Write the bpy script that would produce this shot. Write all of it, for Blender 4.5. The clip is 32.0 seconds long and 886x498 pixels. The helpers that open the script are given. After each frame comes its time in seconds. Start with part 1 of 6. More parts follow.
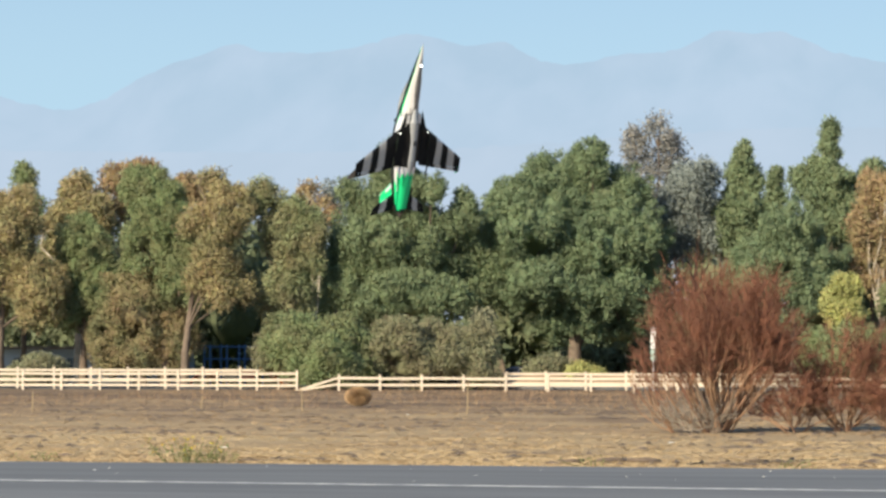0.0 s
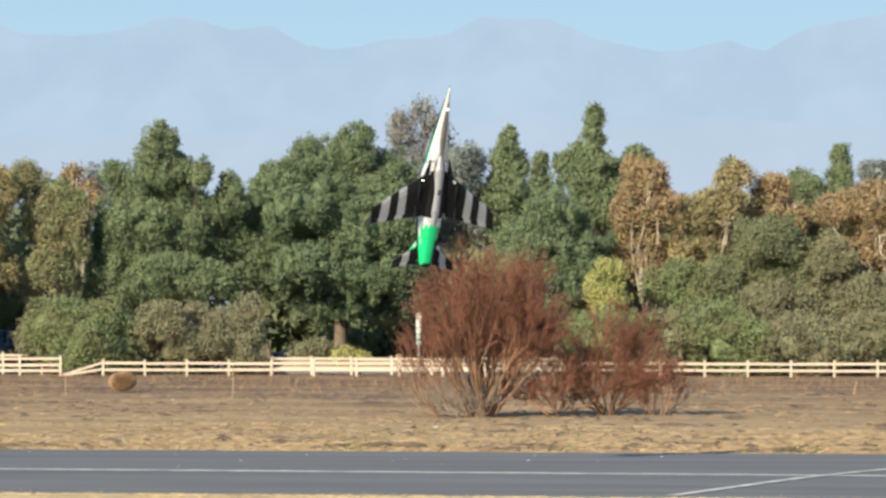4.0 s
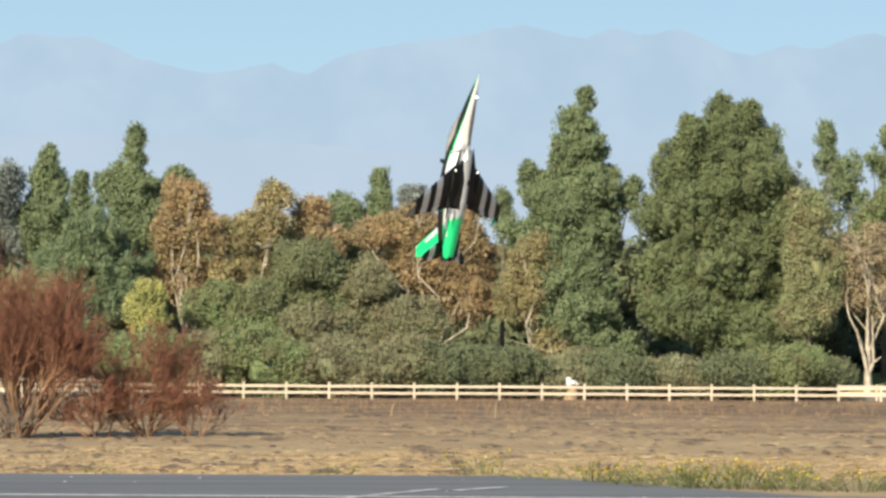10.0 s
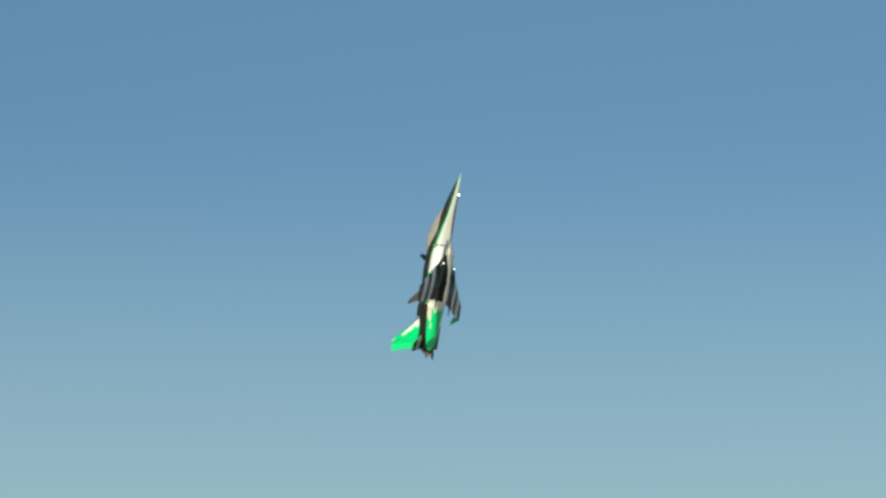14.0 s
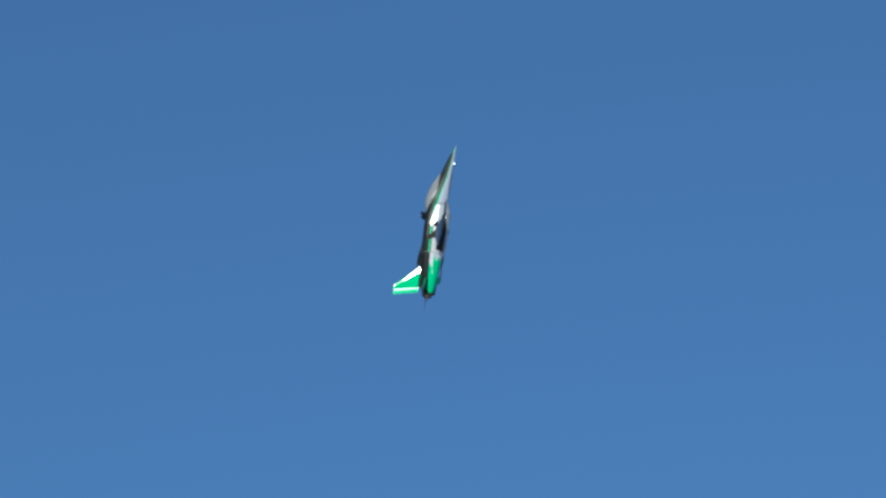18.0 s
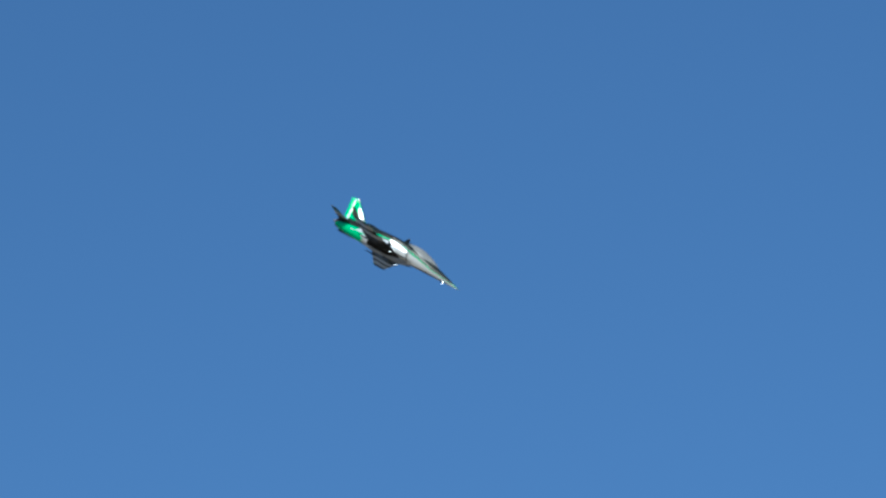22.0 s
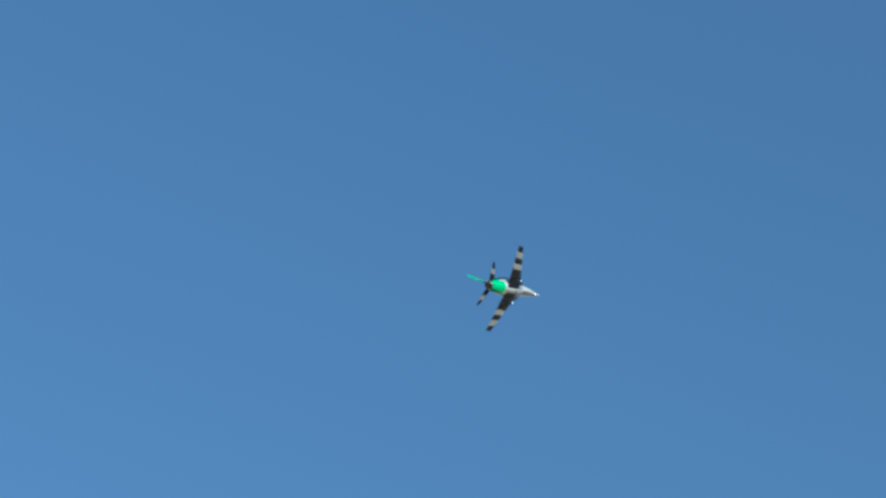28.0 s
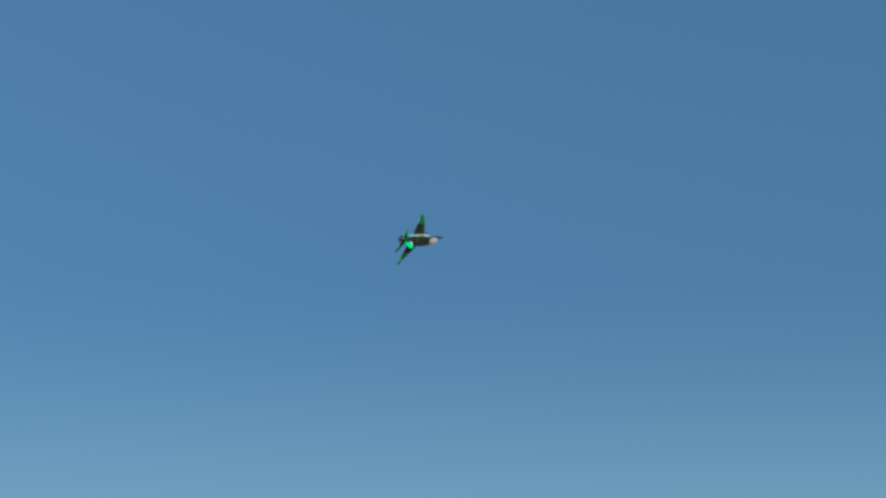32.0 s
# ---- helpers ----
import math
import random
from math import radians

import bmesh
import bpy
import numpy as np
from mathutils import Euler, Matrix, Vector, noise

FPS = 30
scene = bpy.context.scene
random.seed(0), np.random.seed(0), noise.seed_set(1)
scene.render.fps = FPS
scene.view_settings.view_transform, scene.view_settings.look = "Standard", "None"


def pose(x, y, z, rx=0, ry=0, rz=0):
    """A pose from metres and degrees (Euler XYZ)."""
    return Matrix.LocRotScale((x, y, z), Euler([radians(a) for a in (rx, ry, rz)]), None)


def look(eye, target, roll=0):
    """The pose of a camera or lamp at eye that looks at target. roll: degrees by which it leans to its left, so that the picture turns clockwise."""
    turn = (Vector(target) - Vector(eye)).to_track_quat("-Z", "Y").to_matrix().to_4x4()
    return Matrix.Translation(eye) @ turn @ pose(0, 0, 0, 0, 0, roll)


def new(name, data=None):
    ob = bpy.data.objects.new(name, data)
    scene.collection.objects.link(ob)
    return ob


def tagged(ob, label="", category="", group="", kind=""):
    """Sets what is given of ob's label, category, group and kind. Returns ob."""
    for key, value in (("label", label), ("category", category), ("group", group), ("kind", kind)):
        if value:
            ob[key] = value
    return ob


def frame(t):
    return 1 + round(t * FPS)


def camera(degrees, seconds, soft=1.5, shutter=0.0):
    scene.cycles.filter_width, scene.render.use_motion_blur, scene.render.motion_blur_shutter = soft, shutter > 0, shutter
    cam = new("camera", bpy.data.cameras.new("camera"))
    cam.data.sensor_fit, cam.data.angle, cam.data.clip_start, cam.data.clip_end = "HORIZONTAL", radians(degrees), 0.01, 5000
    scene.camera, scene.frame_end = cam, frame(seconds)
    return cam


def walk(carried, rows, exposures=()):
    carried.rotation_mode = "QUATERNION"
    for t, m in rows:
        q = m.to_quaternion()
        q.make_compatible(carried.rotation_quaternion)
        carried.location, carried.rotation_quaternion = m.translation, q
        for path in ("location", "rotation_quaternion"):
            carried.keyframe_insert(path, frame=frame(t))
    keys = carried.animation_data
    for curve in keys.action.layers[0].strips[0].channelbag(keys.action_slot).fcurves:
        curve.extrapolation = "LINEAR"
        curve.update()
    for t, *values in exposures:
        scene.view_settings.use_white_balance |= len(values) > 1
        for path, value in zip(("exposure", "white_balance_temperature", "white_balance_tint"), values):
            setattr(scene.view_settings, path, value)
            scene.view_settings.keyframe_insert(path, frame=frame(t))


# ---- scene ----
# ---- camera ----
def aim(az, el, roll=0.0):
    """The camera on its tripod: turned az degrees to the right of +y, el degrees up."""
    return (Matrix.Translation((0, 0, 1.6)) @ pose(0, 0, 0, 0, 0, -az)
            @ pose(0, 0, 0, 90 + el) @ pose(0, 0, 0, 0, 0, roll))


cam = camera(18.0, 32.0, soft=2.8)
walk(cam, [
    (0, aim(-12.565, 2.349, 0.071)),
    (0.5, aim(-12.738, 2.538, -0.071)),
    (1, aim(-12.296, 2.517, -0.064)),
    (1.5, aim(-11.787, 2.329, -0.022)),
    (2, aim(-10.851, 2.088, -0.062)),
    (2.5, aim(-10.253, 2.090, -0.062)),
    (3, aim(-9.462, 2.176, -0.037)),
    (3.5, aim(-8.595, 2.148, -0.065)),
    (5.5, aim(-5.226, 1.762, 0.508)),
    (6, aim(-4.342, 2.119, 0.436)),
    (6.5, aim(-3.778, 1.575, 0.313)),
    (7, aim(-3.100, 1.335, 0.390)),
    (7.5, aim(-2.512, 1.371, 0.438)),
    (8, aim(-1.480, 1.744, 0.591)),
    (8.5, aim(0.071, 2.182, 0.486)),
    (9, aim(0.450, 3.490, 0.434)),
    (9.5, aim(0.974, 3.089, 0.493)),
    (10, aim(1.629, 2.507, 0.351)),
    (10.5, aim(2.460, 2.151, 0.269)),
    (11, aim(3.500, 2.170, 0.218)),
    (11.5, aim(4.982, 2.238, 0.126)),
    (12, aim(6.488, 3.044, 0.108)),
    (12.5, aim(8.938, 4.660, -0.076)),
    (13, aim(10.549, 6.039, -0.287)),
    (13.5, aim(11.740, 9.314, -0.506)),
    (14, aim(12.800, 12.600, 0.000)),
    (14.5, aim(13.600, 15.800, 0.000)),
    (15.5, aim(14.800, 19.200, 0.000)),
    (16.5, aim(15.600, 21.000, 0.000)),
    (17, aim(16.000, 22.000, 0.000)),
    (17.5, aim(16.500, 23.200, 0.000)),
    (18, aim(17.000, 24.200, 0.000)),
    (18.5, aim(17.500, 25.600, 0.000)),
    (19, aim(17.800, 27.000, 0.000)),
    (19.5, aim(17.500, 28.000, 0.000)),
    (20, aim(16.000, 28.200, 0.000)),
    (20.5, aim(14.800, 27.600, 0.000)),
    (21, aim(14.500, 26.500, 0.000)),
    (21.5, aim(15.400, 25.200, 0.000)),
    (22, aim(17.000, 24.000, 0.000)),
    (22.5, aim(19.200, 22.600, 0.000)),
    (23, aim(22.000, 21.500, 0.000)),
    (23.5, aim(25.600, 20.600, 0.000)),
    (24, aim(30.000, 20.200, 0.000)),
    (24.5, aim(36.500, 20.000, 0.000)),
    (25, aim(43.000, 20.000, 0.000)),
    (25.5, aim(49.000, 20.200, 0.000)),
    (26.5, aim(59.000, 20.800, 0.000)),
    (27.5, aim(66.000, 21.200, 0.000)),
    (28, aim(68.800, 21.000, 0.000)),
    (28.5, aim(71.400, 20.600, 0.000)),
    (29, aim(73.600, 20.000, 0.000)),
    (29.5, aim(75.800, 19.300, 0.000)),
    (30, aim(78.000, 18.600, 0.000)),
    (30.5, aim(80.000, 18.000, 0.000)),
    (31, aim(82.000, 17.400, 0.000)),
    (31.5, aim(83.800, 16.700, 0.000)),
    (32, aim(85.500, 16.000, 0.000)),
], exposures=[
    (0, 0.55, 6950, 6), (12.4, 0.55, 7050, 4), (13.1, 0.56, 7100, -2), (14.0, 0.02, 7350, -9), (16.5, -0.36, 5800, -2), (19.0, -0.33, 5250, -1), (21.5, -0.26, 5150, -1),
    (24.0, -0.34, 5400, -3), (25.5, -0.31, 5400, -4), (28.0, -0.01, 5600, -7), (30.0, 0.10, 6000, -11), (32.0, -0.03, 6000, -12),
])

# ---- sky and sun ----
SUN_AZ, SUN_EL = 207.0, 27.5          # degrees clockwise from +y, degrees up
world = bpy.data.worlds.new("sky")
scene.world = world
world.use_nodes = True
wn = world.node_tree.nodes
sky = wn.new("ShaderNodeTexSky")
sky.sky_type = "NISHITA"
sky.sun_disc = False
sky.sun_elevation = radians(SUN_EL)
sky.sun_rotation = radians(SUN_AZ)
sky.altitude = 200
sky.air_density, sky.dust_density, sky.ozone_density = 1.0, 0.6, 5.2
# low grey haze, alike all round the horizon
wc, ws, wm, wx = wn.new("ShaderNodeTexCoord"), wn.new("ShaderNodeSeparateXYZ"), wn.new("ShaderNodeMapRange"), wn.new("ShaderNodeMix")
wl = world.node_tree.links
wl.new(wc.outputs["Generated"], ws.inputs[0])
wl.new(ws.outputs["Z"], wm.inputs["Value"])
# the clear dome changes gently with height
wz, wv = wn.new("ShaderNodeMath"), wn.new("ShaderNodeCombineXYZ")
wz.operation = "MULTIPLY_ADD"
wz.inputs[1].default_value, wz.inputs[2].default_value = 0.50, 0.21
wl.new(ws.outputs["Z"], wz.inputs[0])
wl.new(ws.outputs["X"], wv.inputs["X"]), wl.new(ws.outputs["Y"], wv.inputs["Y"]), wl.new(wz.outputs[0], wv.inputs["Z"])
wl.new(wv.outputs[0], sky.inputs["Vector"])
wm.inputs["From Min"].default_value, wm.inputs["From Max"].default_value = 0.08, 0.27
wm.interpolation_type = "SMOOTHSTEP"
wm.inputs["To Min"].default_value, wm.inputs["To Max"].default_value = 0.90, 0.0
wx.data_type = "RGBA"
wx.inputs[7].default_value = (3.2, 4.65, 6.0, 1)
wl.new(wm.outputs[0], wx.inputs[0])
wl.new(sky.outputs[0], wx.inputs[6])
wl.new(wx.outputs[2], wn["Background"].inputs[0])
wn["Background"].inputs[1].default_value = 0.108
sun = new("sun", bpy.data.lights.new("sun", "SUN"))
sun.data.energy, sun.data.angle, sun.data.color = 5.0, radians(0.53), (1.0, 0.885, 0.71)
sa, se = radians(SUN_AZ), radians(SUN_EL)
sun.matrix_world = look((0, 0, 60), (-math.sin(sa) * math.cos(se), -math.cos(sa) * math.cos(se), 60 - math.sin(se)))
rng = np.random.default_rng(7)


# ---- materials ----
def mat(name, base, rough=0.7, metal=0.0, vary=0.12, scale=8.0, fine=60.0, bump=0.2, dist=0.01,
        other=None, stretch=(1, 1, 1), island=0.0, objvary=0.0, translucent=0.0, coat=0.0):
    """A surface with two scales of variation and fine relief, in object space."""
    m = bpy.data.materials.new(name)
    m.use_nodes = True
    n, l = m.node_tree.nodes, m.node_tree.links
    bsdf = n["Principled BSDF"]
    co = n.new("ShaderNodeTexCoord")
    mp = n.new("ShaderNodeMapping")
    mp.inputs["Scale"].default_value = stretch
    l.new(co.outputs["Object"], mp.inputs["Vector"])
    big, small = n.new("ShaderNodeTexNoise"), n.new("ShaderNodeTexNoise")
    for t, s in ((big, scale), (small, fine)):
        t.inputs["Scale"].default_value = s
        t.inputs["Detail"].default_value = 5
        l.new(mp.outputs[0], t.inputs["Vector"])
    ramp = n.new("ShaderNodeValToRGB")
    ramp.color_ramp.elements[0].position, ramp.color_ramp.elements[1].position = 0.32, 0.68
    b = Vector(base)
    o = Vector(other) if other else b * (1 - vary)
    ramp.color_ramp.elements[0].color = (*(b * (1 + vary)), 1)
    ramp.color_ramp.elements[1].color = (*o, 1)
    l.new(big.outputs["Fac"], ramp.inputs[0])
    mul = n.new("ShaderNodeHueSaturation")
    l.new(ramp.outputs[0], mul.inputs["Color"])
    add = n.new("ShaderNodeMath")
    add.operation = "MULTIPLY_ADD"
    l.new(small.outputs["Fac"], add.inputs[0])
    add.inputs[1].default_value, add.inputs[2].default_value = 2 * vary, 1 - vary
    val = add.outputs[0]
    for amount, node, sock in ((island, "ShaderNodeNewGeometry", "Random Per Island"), (objvary, "ShaderNodeObjectInfo", "Random")):
        if amount:
            g, k = n.new(node), n.new("ShaderNodeMath")
            k.operation = "MULTIPLY_ADD"
            l.new(g.outputs[sock], k.inputs[0])
            k.inputs[1].default_value, k.inputs[2].default_value = 2 * amount, 1 - amount
            p = n.new("ShaderNodeMath")
            p.operation = "MULTIPLY"
            l.new(val, p.inputs[0]), l.new(k.outputs[0], p.inputs[1])
            val = p.outputs[0]
    l.new(val, mul.inputs["Value"])
    l.new(mul.outputs[0], bsdf.inputs["Base Color"])
    bsdf.inputs["Roughness"].default_value, bsdf.inputs["Metallic"].default_value = rough, metal
    bsdf.inputs["Coat Weight"].default_value = coat
    if bump:
        bp = n.new("ShaderNodeBump")
        bp.inputs["Strength"].default_value, bp.inputs["Distance"].default_value = bump, dist
        l.new(small.outputs["Fac"], bp.inputs["Height"])
        l.new(bp.outputs[0], bsdf.inputs["Normal"])
    if translucent:
        tr, mx = n.new("ShaderNodeBsdfTranslucent"), n.new("ShaderNodeMixShader")
        l.new(mul.outputs[0], tr.inputs["Color"])
        mx.inputs[0].default_value = translucent
        l.new(bsdf.outputs[0], mx.inputs[1]), l.new(tr.outputs[0], mx.inputs[2])
        l.new(mx.outputs[0], n["Material Output"].inputs[0])
    return m


def leaf_mat(name, base, other, island=0.17, scale=0.6):
    m = mat(name, base, 0.8, vary=0.15, scale=scale, fine=3.0, bump=0, other=other, island=island, translucent=0.28)
    n, l = m.node_tree.nodes, m.node_tree.links
    n["Principled BSDF"].inputs["Specular IOR Level"].default_value = 0.12
    g, k = n.new("ShaderNodeNewGeometry"), n.new("ShaderNodeMath")
    k.operation = "MULTIPLY_ADD"
    k.inputs[1].default_value, k.inputs[2].default_value = 0.060, 0.468
    l.new(g.outputs["Random Per Island"], k.inputs[0])
    l.new(k.outputs[0], next(q for q in n if q.bl_idname == "ShaderNodeHueSaturation").inputs["Hue"])
    return m


# ---- mesh helpers ----
def mesh_of(name, verts, faces, mats, index=None, smooth=False):
    me = bpy.data.meshes.new(name)
    me.from_pydata([tuple(v) for v in verts], [], [tuple(f) for f in faces])
    for m in mats if isinstance(mats, (list, tuple)) else [mats]:
        me.materials.append(m)
    if index is not None:
        me.polygons.foreach_set("material_index", list(index))
    if smooth:
        me.polygons.foreach_set("use_smooth", [True] * len(me.polygons))
    me.update()
    return me


def mesh_np(name, v, f, m):
    """A mesh from numpy arrays: v (n, 3), f (k, 3 or 4)."""
    me = bpy.data.meshes.new(name)
    k = f.shape[1]
    me.vertices.add(len(v))
    me.vertices.foreach_set("co", v.astype(np.float32).ravel())
    me.loops.add(f.size)
    me.loops.foreach_set("vertex_index", f.astype(np.int32).ravel())
    me.polygons.add(len(f))
    me.polygons.foreach_set("loop_start", np.arange(0, f.size, k, dtype=np.int32))
    me.polygons.foreach_set("loop_total", np.full(len(f), k, dtype=np.int32))
    me.materials.append(m)
    me.update(calc_edges=True)
    return me


def part(name, me, parent=None, label="", at=None):
    ob = new(name, me)
    if parent is not None:
        ob.parent = parent
    if at is not None:
        ob.matrix_basis = at
    return tagged(ob, label)


def thing(name, label, category, m=None, group="", kind=""):
    ob = new(name)
    if m is not None:
        ob.matrix_basis = m
    return tagged(ob, label, category, group, kind)


BOXF = [(0, 3, 2, 1), (4, 5, 6, 7), (0, 1, 5, 4), (1, 2, 6, 5), (2, 3, 7, 6), (3, 0, 4, 7)]


def boxes(name, rows, m, bev=0.0):
    """One mesh of bevelled boxes; rows of (cx, cy, cz, sx, sy, sz)."""
    bm = bmesh.new()
    for cx, cy, cz, sx, sy, sz in rows:
        r = bmesh.ops.create_cube(bm, size=1)
        bmesh.ops.scale(bm, vec=(sx, sy, sz), verts=r["verts"])
        bmesh.ops.translate(bm, vec=(cx, cy, cz), verts=r["verts"])
    if bev:
        bmesh.ops.bevel(bm, geom=bm.edges[:], offset=bev, segments=2, affect="EDGES")
    me = bpy.data.meshes.new(name)
    bm.to_mesh(me)
    bm.free()
    me.materials.append(m)
    return me


def tubes(segs, sides=5):
    """Tapered tubes as arrays: segs (n, 8) of p0, p1, r0, r1."""
    s = np.asarray(segs, float)
    p0, p1, r0, r1 = s[:, :3], s[:, 3:6], s[:, 6], s[:, 7]
    d = p1 - p0
    d /= np.linalg.norm(d, axis=1, keepdims=True) + 1e-9
    ref = np.where(np.abs(d[:, 2:3]) > 0.9, [[1.0, 0, 0]], [[0, 0, 1.0]])
    a = np.cross(d, ref)
    a /= np.linalg.norm(a, axis=1, keepdims=True) + 1e-9
    b = np.cross(d, a)
    th = np.linspace(0, 2 * np.pi, sides, endpoint=False)
    ring = a[:, None] * np.cos(th)[None, :, None] + b[:, None] * np.sin(th)[None, :, None]
    v = np.concatenate([p0[:, None] + ring * r0[:, None, None], p1[:, None] + ring * r1[:, None, None]], 1).reshape(-1, 3)
    i = np.arange(sides)
    j = (i + 1) % sides
    q = np.stack([i, j, j + sides, i + sides], 1)
    f = (q[None] + (np.arange(len(s)) * 2 * sides)[:, None, None]).reshape(-1, 4)
    return v, f


def leaves(c, r, n, size, up=0.25, lo=0.72, hi=1.08, long=1.5):
    """n leaf clumps on blobs with centres c (k, 3) and radii r (k, 3)."""
    w = (r[:, 0] * r[:, 1]) ** 0.9
    k = rng.choice(len(c), n, p=w / w.sum())
    d = rng.normal(size=(n, 3))
    d[:, 2] += up
    d /= np.linalg.norm(d, axis=1, keepdims=True)
    p = c[k] + r[k] * d * rng.uniform(lo, hi, (n, 1))
    nor = d + rng.normal(size=(n, 3)) * 0.45
    nor /= np.linalg.norm(nor, axis=1, keepdims=True)
    a = np.cross(nor, rng.normal(size=(n, 3)))
    a /= np.linalg.norm(a, axis=1, keepdims=True) + 1e-9
    b = np.cross(nor, a)
    s = size * rng.uniform(0.55, 1.3, (n, 1))
    t = s / long
    v = np.stack([p - a * s, p - b * t * 0.8 + nor * t * 0.3, p + a * s, p + b * t + nor * t * 0.2], 1).reshape(-1, 3)
    f = np.arange(4 * n).reshape(-1, 4)
    return v, f


ICO = None


def cores(c, r, shrink=0.74):
    """Dark inner masses of the blobs, uneven."""
    global ICO
    if ICO is None:
        bm = bmesh.new()
        bmesh.ops.create_icosphere(bm, subdivisions=1, radius=1.1)
        ICO = (np.array([v.co[:] for v in bm.verts]), np.array([[v.index for v in f.verts] for f in bm.faces]))
        bm.free()
    V, F = ICO
    nse = 1 + rng.uniform(-0.30, 0.16, size=(len(c), len(V), 1))
    v = (c[:, None] + r[:, None] * shrink * V[None] * nse).reshape(-1, 3)
    f = (F[None] + (np.arange(len(c)) * len(V))[:, None, None]).reshape(-1, 3)
    return v, f


def tri_quads(name, parts, m):
    """One mesh of leaf quads and core triangles."""
    me = bpy.data.meshes.new(name)
    v = np.concatenate([p[0] for p in parts])
    tot, starts, loops, o, ls = [], [], [], 0, 0
    for pv, pf in parts:
        k = pf.shape[1]
        loops.append((pf + o).ravel())
        tot.append(np.full(len(pf), k))
        starts.append(ls + np.arange(0, pf.size, k))
        o += len(pv)
        ls += pf.size
    loops, tot, starts = np.concatenate(loops), np.concatenate(tot), np.concatenate(starts)
    me.vertices.add(len(v))
    me.vertices.foreach_set("co", v.astype(np.float32).ravel())
    me.loops.add(len(loops))
    me.loops.foreach_set("vertex_index", loops.astype(np.int32))
    me.polygons.add(len(tot))
    me.polygons.foreach_set("loop_start", starts.astype(np.int32))
    me.polygons.foreach_set("loop_total", tot.astype(np.int32))
    me.materials.append(m)
    me.update(calc_edges=True)
    return me


def field_mat():
    """Dry field: straw, brown earth and dark streaks, stretched along the runway, redder towards the fence."""
    m = bpy.data.materials.new("dry_field")
    m.use_nodes = True
    n, l = m.node_tree.nodes, m.node_tree.links
    co, sp = n.new("ShaderNodeTexCoord"), n.new("ShaderNodeSeparateXYZ")
    l.new(co.outputs["Object"], sp.inputs[0])

    def field_noise(scale, stretch, detail=8.0, rough=0.6):
        mp, t = n.new("ShaderNodeMapping"), n.new("ShaderNodeTexNoise")
        mp.inputs["Scale"].default_value = stretch
        t.inputs["Scale"].default_value, t.inputs["Detail"].default_value, t.inputs["Roughness"].default_value = scale, detail, rough
        l.new(co.outputs["Object"], mp.inputs["Vector"]), l.new(mp.outputs[0], t.inputs["Vector"])
        return t.outputs["Fac"]

    def maths(op, a, b):
        k = n.new("ShaderNodeMath")
        k.operation = op
        for i, v in enumerate((a, b)):
            if isinstance(v, float):
                k.inputs[i].default_value = v
            else:
                l.new(v, k.inputs[i])
        return k.outputs[0]

    patch, grain = field_noise(0.22, (0.30, 1.0, 1.0)), field_noise(2.4, (0.35, 1.0, 1.0), 6.0, 0.7)
    away = n.new("ShaderNodeMapRange")
    away.inputs["From Min"].default_value, away.inputs["From Max"].default_value = 52.0, 120.0
    away.inputs["To Min"].default_value, away.inputs["To Max"].default_value = 0.10, -0.16
    l.new(sp.outputs["Y"], away.inputs["Value"])
    fac = maths("ADD", maths("ADD", maths("MULTIPLY", patch, 0.75), maths("MULTIPLY", grain, 0.45)), away.outputs[0])
    ramp = n.new("ShaderNodeValToRGB")
    ramp.color_ramp.elements[0].position, ramp.color_ramp.elements[1].position = 0.34, 0.80
    ramp.color_ramp.elements[0].color, ramp.color_ramp.elements[1].color = (0.105, 0.075, 0.055, 1), (0.400, 0.305, 0.180, 1)
    for p, c in ((0.46, (0.195, 0.138, 0.094, 1)), (0.60, (0.290, 0.212, 0.130, 1))):
        ramp.color_ramp.elements.new(p).color = c
    l.new(fac, ramp.inputs[0])
    bsdf = n["Principled BSDF"]
    l.new(ramp.outputs[0], bsdf.inputs["Base Color"])
    bsdf.inputs["Roughness"].default_value = 0.97
    bsdf.inputs["Specular IOR Level"].default_value = 0.15
    bp = n.new("ShaderNodeBump")
    bp.inputs["Strength"].default_value, bp.inputs["Distance"].default_value = 0.8, 0.10
    l.new(grain, bp.inputs["Height"]), l.new(bp.outputs[0], bsdf.inputs["Normal"])
    return m


# colours of the place
M_FIELD = field_mat()
M_ASPHALT = mat("asphalt", (0.132, 0.138, 0.144), 0.9, vary=0.14, scale=0.9, fine=6, bump=0.4, dist=0.012, other=(0.094, 0.100, 0.108), stretch=(0.14, 1.2, 1))
M_LINE = mat("worn_white_paint", (0.62, 0.62, 0.60), 0.8, vary=0.2, scale=3, fine=25, bump=0.2, other=(0.33, 0.34, 0.35))
M_STRAW = mat("straw", (0.50, 0.395, 0.235), 0.9, vary=0.15, scale=0.6, fine=9, bump=0, other=(0.42, 0.325, 0.18), island=0.12)
M_VERGE = mat("faded_straw", (0.35, 0.265, 0.155), 0.9, vary=0.15, scale=0.5, fine=7, bump=0, other=(0.30, 0.225, 0.13), island=0.15)
M_RUSTGRASS = mat("rusty_stalks", (0.30, 0.19, 0.11), 0.95, vary=0.2, scale=0.12, fine=3, bump=0, other=(0.20, 0.125, 0.075), island=0.3)
M_DRYGRASS = mat("dry_grass", (0.31, 0.23, 0.135), 0.95, vary=0.2, scale=0.15, fine=3, bump=0, other=(0.21, 0.14, 0.08), island=0.4)
M_FENCE = mat("cream_fence_boards", (0.58, 0.49, 0.385), 0.6, vary=0.1, scale=1.5, fine=30, bump=0.1, objvary=0.07)
